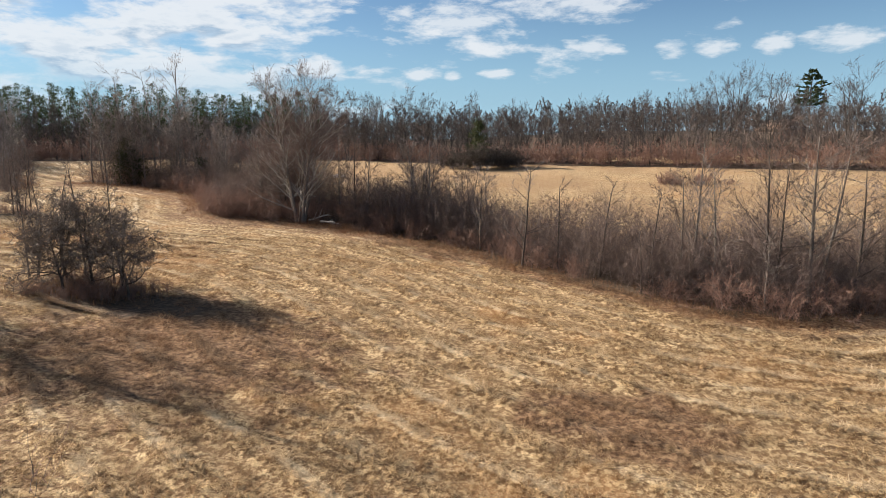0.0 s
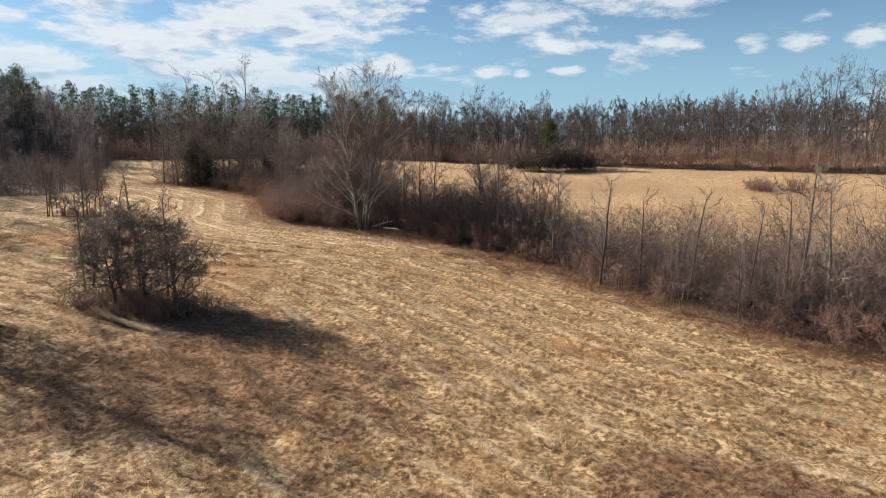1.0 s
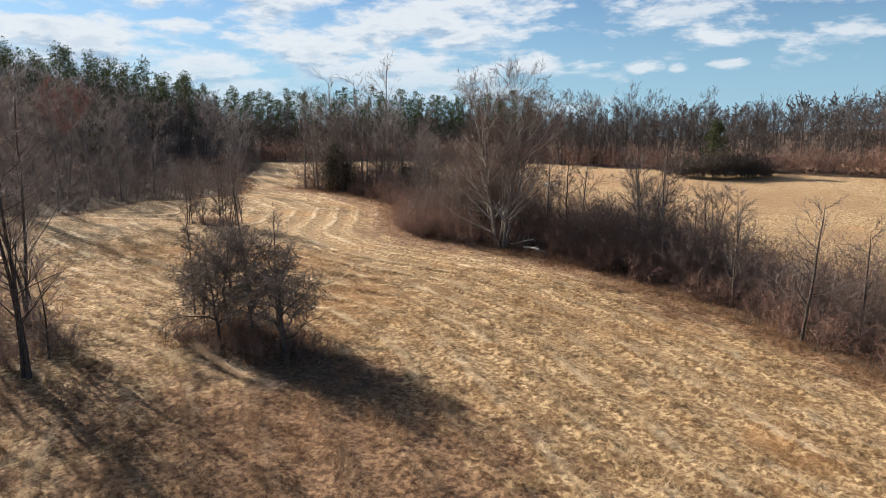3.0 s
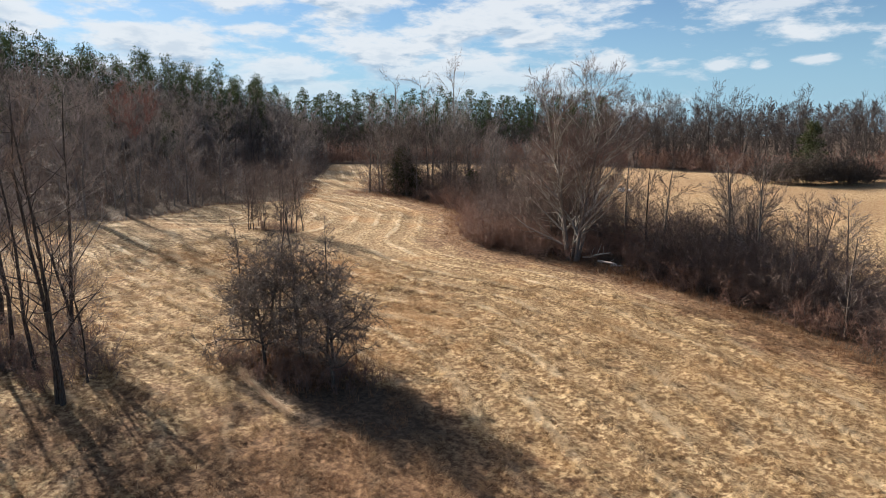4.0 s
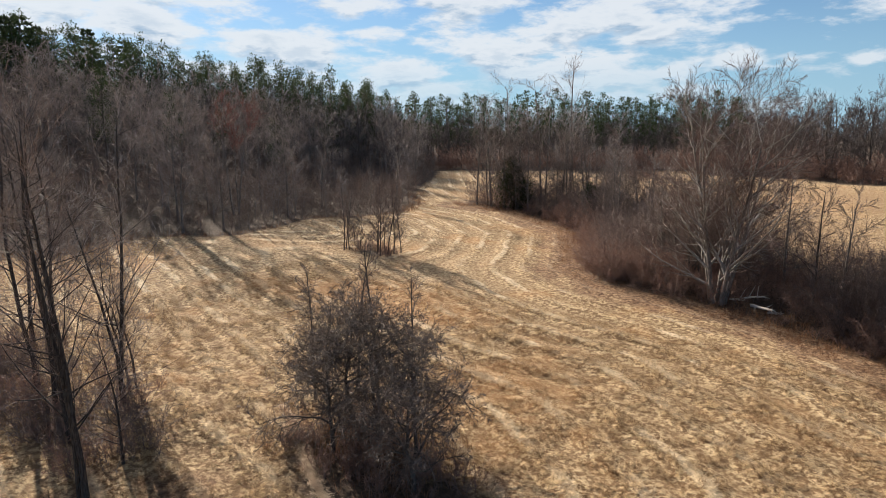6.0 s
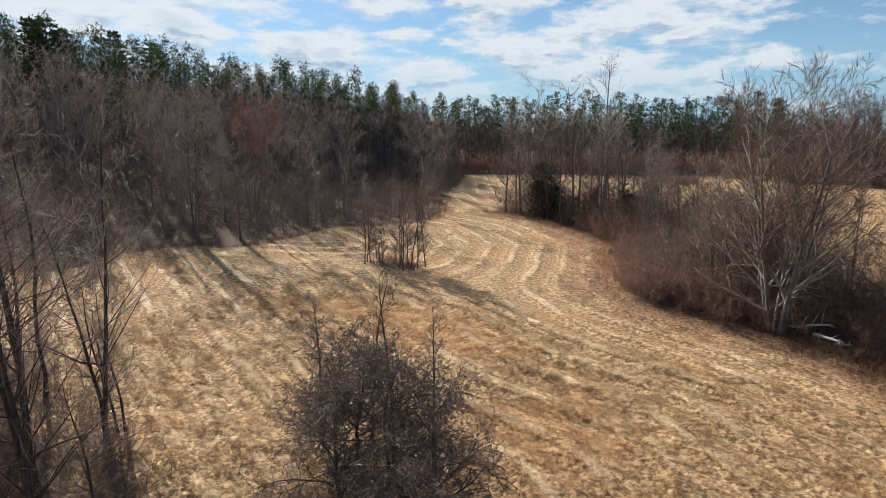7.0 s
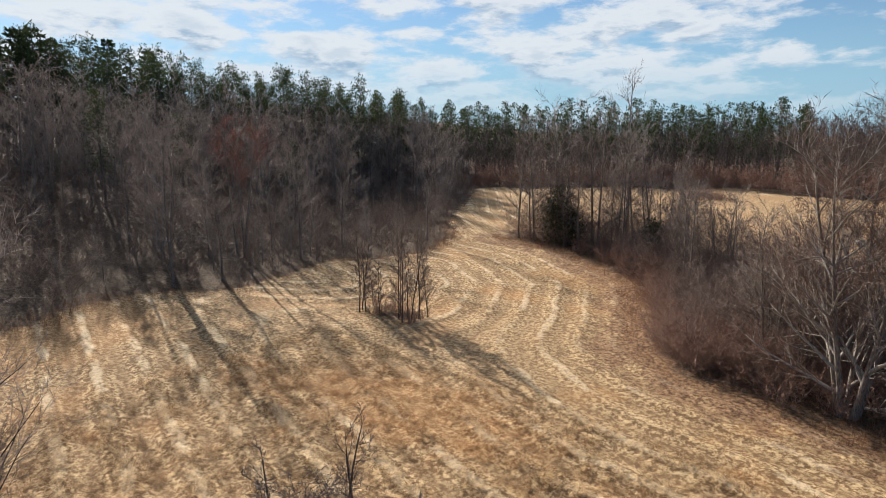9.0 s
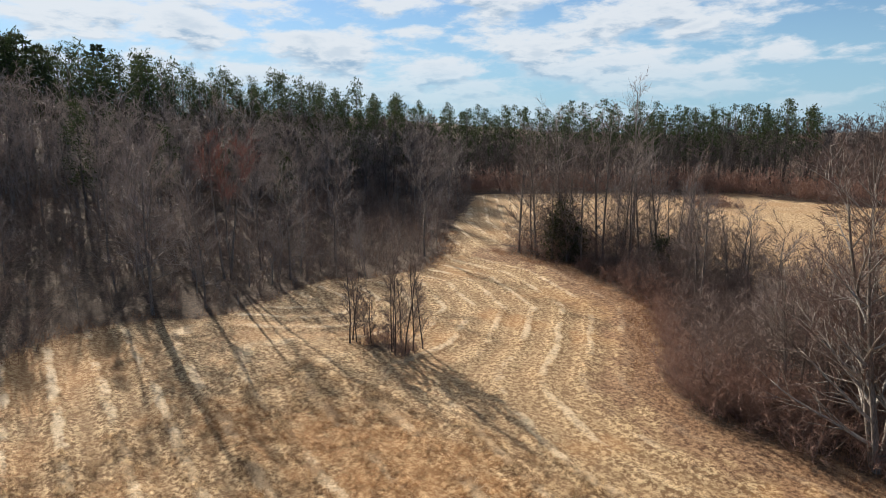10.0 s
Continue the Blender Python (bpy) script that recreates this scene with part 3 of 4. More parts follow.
def strew(name, shapes, spots, mats, label, category, parent=None):
    """One object of many plants that nobody could count. spots: x, y, turn, size, kind."""
    big = []
    for which in (0, 1):
        out = Shape()
        kinds = [s[which].arrays() for s in shapes]
        for x, y, turn, size, kind in spots:
            v, q, t = kinds[int(kind)]
            c, s = math.cos(turn) * size, math.sin(turn) * size
            z = float(land(x, y))
            out.put(np.stack([v[:, 0] * c - v[:, 1] * s + x, v[:, 0] * s + v[:, 1] * c + y, v[:, 2] * size + z], 1), q, t)
        big.append(out)
    top = tagged(new(name), label, category, kind="stuff")
    for s, m, nm in zip(big, mats, ("stems", "twigs")):
        tagged(part(nm, s.mesh(nm), m, top), kind="stuff")
    return top


def scatter(rng, ring, gap, tries, keep=None):
    """Random spots inside a ring, at least a gap apart."""
    ring_a = np.array(ring)
    lo, hi = ring_a.min(0), ring_a.max(0)
    xy = lo + (hi - lo) * rng.rand(tries, 2)
    ok = inside(xy[:, 0], xy[:, 1], ring)
    if keep is not None:
        ok &= keep(xy[:, 0], xy[:, 1])
    xy = xy[ok]
    cells, out = {}, []
    for x, y in xy:
        g = gap(x, y) if callable(gap) else gap
        c = (int(x // 4), int(y // 4))
        if all((x - a) ** 2 + (y - b) ** 2 > g * g for i in (-1, 0, 1) for j in (-1, 0, 1) for a, b in cells.get((c[0] + i, c[1] + j), ())):
            cells.setdefault(c, []).append((x, y))
            out.append((x, y))
    return np.array(out)


# ---- ground ----


def steps(lo, hi, fine, far):
    inner = np.arange(lo, hi + fine / 2, fine)
    out = [fine]
    while sum(out) < far:
        out.append(out[-1] * 1.22)
    grow_by = np.cumsum(out)
    return np.concatenate([(lo - grow_by)[::-1], inner, hi + grow_by])


gx, gy = np.meshgrid(steps(-62, 40, 0.5, 2600), steps(0, 96, 0.5, 2600))
gz = land(gx, gy)
swath = swath_at(gx, gy)
mown = fresh_at(gx, gy) * np.clip(1 - litter_and_shade_at(gx, gy) * 2, 0, 1) * (np.abs(gx) < 120) * (np.abs(gy) < 120)
gz = gz + mown * 0.13 * np.clip(np.sin(swath * 2 * np.pi / 2.1), -0.3, 1) + 0.10 * (lumps(gx, gy, 1.3, 2) - 0.5) + 0.3 * (lumps(gx, gy, 9, 3) - 0.5)
rows_n, cols_n = gx.shape
idx = np.arange(rows_n * cols_n).reshape(rows_n, cols_n)
ground_mesh = mesh_of("ground", np.stack([gx, gy, gz], -1).reshape(-1, 3), np.stack([idx[:-1, :-1], idx[:-1, 1:], idx[1:, 1:], idx[1:, :-1]], -1).reshape(-1, 4), smooth=True)
for key, values in (("swath", swath), ("litter_and_shade", litter_and_shade_at(gx, gy)), ("rust", rust_and_shade_at(gx, gy)), ("fresh", fresh_at(gx, gy))):
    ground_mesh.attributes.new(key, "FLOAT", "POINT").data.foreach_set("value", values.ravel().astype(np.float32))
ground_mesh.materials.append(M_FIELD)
tagged(new("ground", ground_mesh), "mown hayfield of dry straw-coloured winter grass", "field", kind="structure")

rng = np.random.RandomState(11)

# ---- the big spreading tree at the nose of the thicket ----
limbs = []
plant("tree", broad_tree(np.random.RandomState(7), 12.6, stems=5, limbs=13, spread=0.48, fine=6, twigs_each=8, twig=0.0105, limb_list=limbs, lean=0.20, shape=0.38, angle=46), (M_BARK, M_MAPLE), -13.4, 58.0,
      "large bare spreading maple with grey limbs at the thicket's edge", "tree", "", ("forked grey trunk", "reddish-brown twigs"), limbs, M_PALE)

# ---- thorn trees that stand together in the mown field ----
THORN_SPOTS = [(-22.6, 34.2, 4.5), (-20.6, 33.6, 5.4), (-18.9, 33.2, 5.3), (-17.2, 33.0, 5.0), (-16.3, 31.8, 4.4), (-19.6, 31.6, 4.2)]
for n, (x, y, h) in enumerate(THORN_SPOTS):
    limbs = []
    plant("thorn_tree", thorn_tree(np.random.RandomState(20 + n), h, limb_list=limbs), (M_DARK, M_THORN), x, y, "crooked thorn tree with dense bare grey twigs in the field", "tree", "thorn trees in the field", ("dark crooked trunk", "dense grey twigs"), limbs)
for n, (x, y, h) in enumerate([(-21.6, 35.0, 6.6), (-19.9, 34.2, 7.0), (-22.9, 33.9, 5.6), (-18.4, 34.4, 6.2)]):
    plant("sapling", slender_tree(np.random.RandomState(700 + n), h, 16, 6, 4, 0.15, 0.35, 1, 0.009, angle=38, bend=0.04, sprays=True), (M_DARK, M_TWIG), x, y, "thin upright sapling growing up through the thorn trees", "tree", "saplings in the thorn clump", labels=("dark thin trunk", "sparse twigs"))
for n in range(34):
    a, r = rng.rand() * 6.28, 2.8 * math.sqrt(rng.rand())
    plant("shrub", brush(np.random.RandomState(50 + n), rng.uniform(0.45, 1.1), 14, 0.9, 0.008), (M_TWIG, M_REDDISH), THORNS[0] + 0.5 + 1.45 * r * math.cos(a), THORNS[1] + 0.1 + 0.75 * r * math.sin(a), "low reddish-brown briar under the thorn trees", "shrub", "briars under the thorn trees")

# ---- small stand of saplings in the field ----
STAND = [(-37.7, 54.3, 5.6), (-37.1, 54.0, 6.0), (-36.9, 54.6, 5.8), (-36.8, 55.2, 6.1), (-36.5, 55.8, 5.4), (-37.5, 55.0, 5.0), (-38.1, 54.9, 4.6), (-40.6, 53.6, 5.6), (-40.9, 54.1, 5.0), (-40.4, 54.0, 4.4), (-39.4, 54.3, 3.4), (-40.8, 55.1, 3.2)]
for n, (x, y, h) in enumerate(STAND):
    plant("sapling", slender_tree(np.random.RandomState(80 + n), h, 22, 8, 6, 0.20, 0.14, 1, 0.0095, False, 0.85, 52, 0.04, True), (M_DARK, M_TWIG), x, y, "slim bare sapling in a small stand on the mown field", "tree", "saplings in the field stand", labels=("dark slim trunk", "fine brown twigs"))
for n in range(12):
    plant("shrub", brush(np.random.RandomState(95 + n), rng.uniform(0.6, 1.2), 10, 0.7), (M_TWIG, M_REDDISH), CLUMP[0] + rng.uniform(-2.6, 2.2), CLUMP[1] + rng.uniform(-0.8, 0.9), "low brown brush at the foot of the saplings", "shrub", "brush in the field stand")

# ---- tall slim trees beside the way in, at the field's near corner ----
NEAR = [(-23.4, 25.5, 11.4, 2), (-28.0, 28.7, 11.2, 2), (-26.4, 26.4, 10.4, 1), (-29.0, 27.0, 11.2, 1), (-31.6, 27.5, 11.8, 1), (-33.2, 29.0, 11.2, 1), (-34.8, 26.5, 12.0, 2), (-37.0, 29.5, 11.0, 1), (-29.3, 30.0, 6.0, 2), (-24.2, 26.9, 5.0, 1)]
for n, (x, y, h, s) in enumerate(NEAR):
    plant("tree", slender_tree(np.random.RandomState(120 + n), h, 19, 8, 5, 0.27, 0.18, s, 0.0085, girth=0.85, angle=54, bend=0.06, sprays=True), (M_BLACK, M_GREY if n % 2 else M_TWIG), x, y, "tall slim bare tree with dark trunk beside the field's corner", "tree", "slim trees at the field's corner", labels=("dark trunk and branches", "fine brown twigs"))
for n in range(46):
    f = rng.rand()
    plant("shrub", brush(np.random.RandomState(140 + n), rng.uniform(0.8, 1.9), 13, 0.9, 0.009), (M_TWIG, M_THICKET if n % 3 else M_REDDISH), -24.0 - 15.5 * f + rng.uniform(-0.8, 0.8), 26.3 + 2.6 * f + rng.uniform(-1.4, 2.2), "brown brush under the slim corner trees", "shrub", "brush at the field's corner")
plant("shrub", brush(np.random.RandomState(170), 2.1, 9, 1.1, 0.009, 0.0, 5, 2), (M_DARK, M_REDDISH), -10.1, 14.2, "bare reddish bush in the grass close to the start", "shrub", "")

# ---- single poles and young trees that rise out of the thicket ----
POLES = [(5.7, 43.2, 7.2, 0), (8.2, 43.5, 6.0, 0), (10.6, 41.0, 6.6, 0), (3.0, 48.5, 5.6, 0), (13.2, 38.8, 6.4, 0), (15.6, 39.0, 9.6, 1), (16.6, 37.2, 8.0, 1), (20.5, 38.0, 9.8, 1), (22.0, 36.5, 10.2, 1), (23.4, 38.4, 9.5, 1), (25.0, 37.0, 8.5, 1), (0.5, 51.5, 5.0, 0), (18.5, 34.6, 4.6, 0), (12.2, 37.0, 4.0, 0), (-1.0, 55.0, 8.6, 1), (-3.0, 57.5, 8.2, 1), (-8.5, 60.0, 7.5, 1), (-17.5, 61.5, 7.6, 1), (-10.5, 63.0, 8.0, 1), (28.0, 38.5, 8.0, 1), (31.0, 40.5, 9.0, 1)]
pr = np.random.RandomState(78)
for _ in range(26):
    f = pr.rand()
    POLES.append((-16 - 14 * f + pr.uniform(-2, 5), 61 + 18 * f + pr.uniform(-1, 3), pr.uniform(5, 8.5), 1))
for _ in range(10):
    POLES.append((pr.uniform(-8, 6), pr.uniform(56, 61), pr.uniform(4.5, 7.5), 1))
for n, (x, y, h, many) in enumerate(POLES):
    plant("young_tree", slender_tree(np.random.RandomState(200 + n), h, 22 if many else 18, 6, 5 if many else 3, 0.34 if many else 0.28, 0.18, 2 if many and n % 2 else 1, 0.013, False, 1.25), (M_DARK if n < 5 or n % 3 == 1 else M_BARK, M_TWIG if n % 3 else M_GREY), x, y,
          "bare young tree rising out of the brown thicket", "tree", "young trees in the thicket", labels=("grey slim trunk", "brown twigs"))

# ---- tall trees of the far thicket by the gap ----
FAR_POLES = [(-46.2, 82.0, 12.5), (-45.2, 82.8, 11.5), (-44.4, 82.2, 13.0), (-42.0, 83.0, 14.5), (-40.6, 82.0, 10.5), (-38.6, 84.0, 15.0), (-37.5, 82.6, 13.5), (-36.2, 86.5, 17.2), (-34.0, 80.5, 10.0), (-32.0, 82.0, 11.0), (-29.5, 79.0, 9.0), (-27.0, 77.0, 7.0), (-43.0, 85.0, 12.0), (-30.0, 84.0, 9.0)]
fr = np.random.RandomState(77)
FAR_POLES += [(x, y, fr.uniform(7, 12)) for x, y in zip(fr.uniform(-47, -27, 16), fr.uniform(81, 87, 16))]
for n, (x, y, h) in enumerate(FAR_POLES):
    plant("tree", slender_tree(np.random.RandomState(240 + n), h, 24, 7, 5, 0.23, 0.15, 1, 0.014), (M_BARK, M_GREY if n % 2 else M_TWIG), x, y, "tall thin bare tree in the thicket by the field's gap", "tree", "thin trees by the gap", labels=("grey trunk", "fine twigs"))
for n, (x, y, h) in enumerate([(-41.2, 81.8, 5.8), (-42.6, 82.4, 4.0), (-40.0, 82.3, 3.6), (-31.0, 80.0, 3.8)]):
    plant("cedar_tree", pine_tree(np.random.RandomState(260 + n), h, 44, 44, 0.28, 0.05, 0.27), (M_DARK, M_CEDAR), x, y, "small dark green cedar among bare trees", "tree", "cedars", labels=("dark trunk", "dark green foliage"))
plant("pine_tree", pine_tree(np.random.RandomState(270), 8.4, 50, 54, 0.27, 0.16, 0.40), (M_DARK, M_CEDAR), 5.4, 117.0, "bushy olive-green pine on the far side of the field", "tree", "far pines", ("dark trunk", "olive-green needles"))
for n, (x, y) in enumerate([(2.0, 115.5), (4.6, 115.0), (7.6, 115.2), (10.2, 115.6), (0.2, 117.0), (12.0, 117.0), (8.8, 117.5)]):
    plant("shrub", brush(np.random.RandomState(275 + n), 4.9 - 0.32 * abs(x - 6), 34, 2.6, 0.034, 0.03, 10, 8, True), (M_DARK, M_DARK), x, y, "dark dense bush at the far side of the field", "shrub", "bushes round the far pine")

# ---- thicket brush ----
BRUSH = [brush(np.random.RandomState(300 + n), h, s + 2, w, 0.0095, ar, 9, 7, True) for n, (h, s, w, ar) in enumerate([(4.0, 13, 1.1, 0), (3.4, 14, 1.2, 0.02), (4.8, 12, 1.1, 0), (2.5, 15, 1.2, 0.04), (4.2, 13, 1.1, 0.01), (1.6, 14, 1.1, 0.05)])]
masters = [plant("thicket_shrub", s, (M_TWIG, M_REDDISH if n in (3, 5) else M_THICKET), 0, 0, "dense leafless brown shrub in the field thicket", "shrub", "thicket shrubs") for n, s in enumerate(BRUSH)]
spots = scatter(np.random.RandomState(5), ISLAND, lambda x, y: 1.08 if x > 2 else 1.25, 14000, lambda x, y: (away(x, y, ISLAND + ISLAND[:1]) > 0.5) & (x < 40) & ((np.hypot(x + 10.8, y - 59.0) > 5.2) | (np.sin(x * 9.1 + y * 5.3) > 0.75)))
front = away(spots[:, 0], spots[:, 1], ISLAND_FRONT)
order = np.argsort(front)
spots, front = spots[order], front[order]


def brush_kind(x, y, d, r):
    if d < 1.6 or math.hypot(x + 14, y - 59) < 6.5:
        return 5 if r < 0.5 else 3
    return (0, 1, 2, 4, 2, 0)[int(r * 6)]


used = set()
for (x, y), d in zip(spots[:290], front[:290]):
    k = brush_kind(x, y, d, rng.rand())
    m = at_ground(x, y, rng.rand() * 360, rng.uniform(0.8, 1.15))
    if k in used:
        copy_thing(masters[k], m)
    else:
        used.add(k)
        masters[k].matrix_basis = m
strew("thicket_brush", BRUSH, [(x, y, rng.rand() * 6.28, rng.uniform(0.9, 1.25), brush_kind(x, y, d, rng.rand())) for (x, y), d in zip(spots[290:], front[290:])], (M_TWIG, M_THICKET), "dense leafless brown brush inside the field thicket", "brush")

# the dark mound beside the maple and the reddish brush at the thicket's nose
md = np.random.RandomState(88)
for n in range(30):
    f = n / 29
    plant("shrub", brush(np.random.RandomState(800 + n), md.uniform(3.4, 4.6), 24, 1.5, 0.011, 0.02, 8, 4), (M_DARK, M_THICKET), -7.5 + 9.5 * f + md.normal(0, 0.5), 58.6 - 6.6 * f + md.normal(0, 1.3), "dense dark leafless bush in a rounded mound of the thicket", "shrub", "bushes of the dark mound")
for n in range(24):
    f = md.rand()
    plant("shrub", brush(np.random.RandomState(840 + n), md.uniform(1.9, 3.2), 20, 1.2, 0.010, 0.02, 7, 4), (M_TWIG, M_REDDISH), -23.0 + 6.5 * f + md.normal(0, 0.5), 62.0 - 2.6 * f + md.normal(0, 1.0), "reddish-brown brush at the nose of the thicket", "shrub", "brush at the thicket's nose")

# ---- the wood on the hill and round the far field ----
FOREST = [slender_tree(np.random.RandomState(400 + n), h, 22 if s == 1 else 12, 8, 5, 0.30, f, s, 0.017, girth=1.1, angle=52, bend=0.035, sprays=True) for n, (h, f, s) in enumerate([(11, 0.08, 1), (12.5, 0.16, 1), (10, 0.06, 2), (13, 0.2, 1), (9, 0.05, 1), (12, 0.1, 2), (11.5, 0.12, 1)])]
trees = [plant("forest_tree", s, (M_BARK if n % 2 else M_LIMB, (M_GREY, M_TWIG, M_REDDISH, M_GREY, M_TWIG, M_MAPLE, M_GREY)[n]), 0, 0, "tall bare grey-brown tree at the edge of the wood", "tree", "trees of the wood's edge", labels=("trunk and branches", "fine bare twigs")) for n, s in enumerate(FOREST)]
HILL = WOOD_EDGE[:14] + [(-105, 132), (-150, 70), (-120, 5)]
BACK = WOOD_EDGE[13:] + [(190, 110), (70, 185), (-60, 200), (-115, 150)]
belt = scatter(np.random.RandomState(8), HILL, lambda x, y: (2.7 if y < 47 else 1.38 if y < 61 else 1.55 if y < 72 else 1.85) + 0.03 * float(away(x, y, WOOD_EDGE)), 60000, lambda x, y: (away(x, y, WOOD_EDGE) > 0.8) & (away(x, y, WOOD_EDGE) < 44) & (y > 6))
back = scatter(np.random.RandomState(7), BACK, 2.3, 40000, lambda x, y: (away(x, y, WOOD_EDGE) > 3.0) & (away(x, y, WOOD_EDGE) < 22) & (x < 95) & ((x < 16) | (away(x, y, WOOD_EDGE) > 13) | (np.sin(x * 12.9 + y * 7.3) > 0.1)))
deep = scatter(np.random.RandomState(6), WOOD_EDGE[13:] + [(230, 130), (80, 250), (-90, 265), (-150, 190), (-112, 128)], 5.4, 50000, lambda x, y: (away(x, y, WOOD_EDGE) > 17) & (x < 170))
depth = away(belt[:, 0], belt[:, 1], WOOD_EDGE)
range_to = np.hypot(belt[:, 0] + 14, belt[:, 1] - 30)
order = np.argsort(depth + 0.35 * range_to)
belt, depth = belt[order], depth[order]


def polar(x, y):
    """Bearing in degrees (from +y, to the west) and distance from the middle of the field's west end."""
    return np.degrees(np.arctan2(-(x + 12), y - 28)), np.hypot(x + 12, y - 28)


def stature(x, y, d):
    """Low growth at the wood's near corner and along its rim, full height further in."""
    if x > -72 and y > 100:
        return min(0.8, 0.55 + d * 0.012)
    low = 0.20 if y < 46 else 0.84 if y < 64 else 0.76
    if lumps(x * 3.1, y * 3.1, 1.0, 6) > 0.8:
        low += 0.2
    return min(0.84, low + d * 0.026)


placed = set()
for (x, y), d in zip(belt[:290], depth[:290]):
    k = int(rng.randint(7))
    m = at_ground(x, y, rng.rand() * 360, rng.uniform(0.85, 1.15) * stature(x, y, d))
    if k in placed:
        copy_thing(trees[k], m)
    else:
        placed.add(k)
        trees[k].matrix_basis = m
COARSE = [crown_tree(np.random.RandomState(430 + n), h, 15, 6, 5, 0.023, 0.08, 46, 0.34) for n, h in enumerate([12, 13, 11, 14])]
rest = belt[290:]
strew("woodland", COARSE, [(x, y, rng.rand() * 6.28, rng.uniform(0.9, 1.25) * stature(x, y, d), rng.randint(4)) for (x, y), d in zip(rest, depth[290:])], (M_BARK, M_GREY), "bare grey-brown deciduous wood on the hill and round the fields", "woodland")

FAR = [crown_tree(np.random.RandomState(440 + n), h, 11, 6, 8, 0.027, f, 42, 0.36) for n, (h, f) in enumerate([(12, 0.10), (13, 0.2), (11, 0.06), (14, 0.25)])]
strew("far_woodland", FAR, [(x, y, rng.rand() * 6.28, rng.uniform(0.46, 0.74) * (1.15 if x < -20 else 0.86), rng.randint(4)) for x, y in back], (M_FARBARK, M_FAR), "bare grey-brown wood behind the far field", "woodland")
DISTANT = [crown_tree(np.random.RandomState(445 + n), h, 9, 5, 5, 0.085, 0.02, 46, 0.40) for n, h in enumerate([12, 13, 11, 14])]
strew("distant_woodland", DISTANT, [(x, y, rng.rand() * 6.28, rng.uniform(0.62, 0.88), rng.randint(4)) for x, y in deep], (M_FARBARK, M_FAR), "distant bare grey wood below the horizon", "woodland")

CREST = [crown_tree(np.random.RandomState(450 + n), h, 7, 5, 4, 0.09, 0.05, 42, 0.40) for n, h in enumerate([11, 12, 10, 13])]
def on_upper_hill(x, y):
    a, r = polar(x, y)
    return (a > 40) & (a < 90) & (r > 88) & (r < 165)


upper = scatter(np.random.RandomState(17), [(-185, 0), (-185, 165), (-70, 165), (-70, 0)], 3.3, 12000, on_upper_hill)
UPPER = [crown_tree(np.random.RandomState(460 + n), h, 10, 5, 6, 0.036, 0.08, 46, 0.34) for n, h in enumerate([11, 12, 10, 13])]
strew("hilltop_woodland", UPPER, [(x, y, rng.rand() * 6.28, rng.uniform(0.8, 1.0), rng.randint(4)) for x, y in upper], (M_FARBARK, M_FAR), "bare grey-brown wood on the upper hill among the pines", "woodland")

crest = scatter(np.random.RandomState(15), [(-150, 255), (-150, 290), (240, 290), (240, 255)], 3.8, 9000)[:330]
strew("horizon_woodland", CREST, [(x, y, rng.rand() * 6.28, rng.uniform(0.85, 1.1), rng.randint(4)) for x, y in crest], (M_FARBARK, M_FAR), "grey bare wood along the horizon", "woodland")

# brush along the wood's foot
HEM = [brush(np.random.RandomState(320 + n), h, 8, 1.7, 0.014, 0.0, 8, 5, True) for n, h in enumerate([3.8, 2.8, 4.8, 1.8, 3.3, 2.2])]
hem = scatter(np.random.RandomState(9), HILL, 2.1, 14000, lambda x, y: (away(x, y, WOOD_EDGE) < np.where(y < 50, 26, 18)) & (y > 22))
hem = np.concatenate([hem, scatter(np.random.RandomState(13), HILL, 4.4, 6000, lambda x, y: (away(x, y, WOOD_EDGE) >= 18) & (away(x, y, WOOD_EDGE) < 48) & (y > 40))])
strew("woodland_brush", HEM, [(x, y, rng.rand() * 6.28, rng.uniform(0.5, 1.0) * (1.0 + 0.02 * min(14.0, float(away(x, y, WOOD_EDGE)))), rng.randint(6)) for x, y in hem], (M_TWIG, M_BRUSH), "low brown brush along the foot of the wood", "brush")
far_hem = scatter(np.random.RandomState(12), BACK, 1.7, 14000, lambda x, y: (away(x, y, WOOD_EDGE) < 6.5) & (x < 110))
FAR_HEM = [brush(np.random.RandomState(340 + n), h, 10, 1.9, 0.038, 0.0, 8, 5, True) for n, h in enumerate([4.4, 3.6, 5.0, 3.0])]
strew("hedge_brush", FAR_HEM, [(x, y, rng.rand() * 6.28, rng.uniform(0.7, 1.2), rng.randint(4)) for x, y in far_hem], (M_REDDISH, M_REDDISH), "reddish-brown brush along the far edge of the field", "brush")

# pines on the ridge
PINES = [pine_tree(np.random.RandomState(500 + n), h) for n, h in enumerate([15, 14, 16])]
pines = [plant("pine_tree", s, (M_DARK, M_PINE), 0, 0, "dark green pine standing above the bare wood", "tree", "pines on the ridge", labels=("dark trunk", "dark green needles")) for s in PINES]


def on_ridge(x, y):
    a, r = polar(x, y)
    return (a > 43) & (a < 88) & (r > 104) & (r < 150)


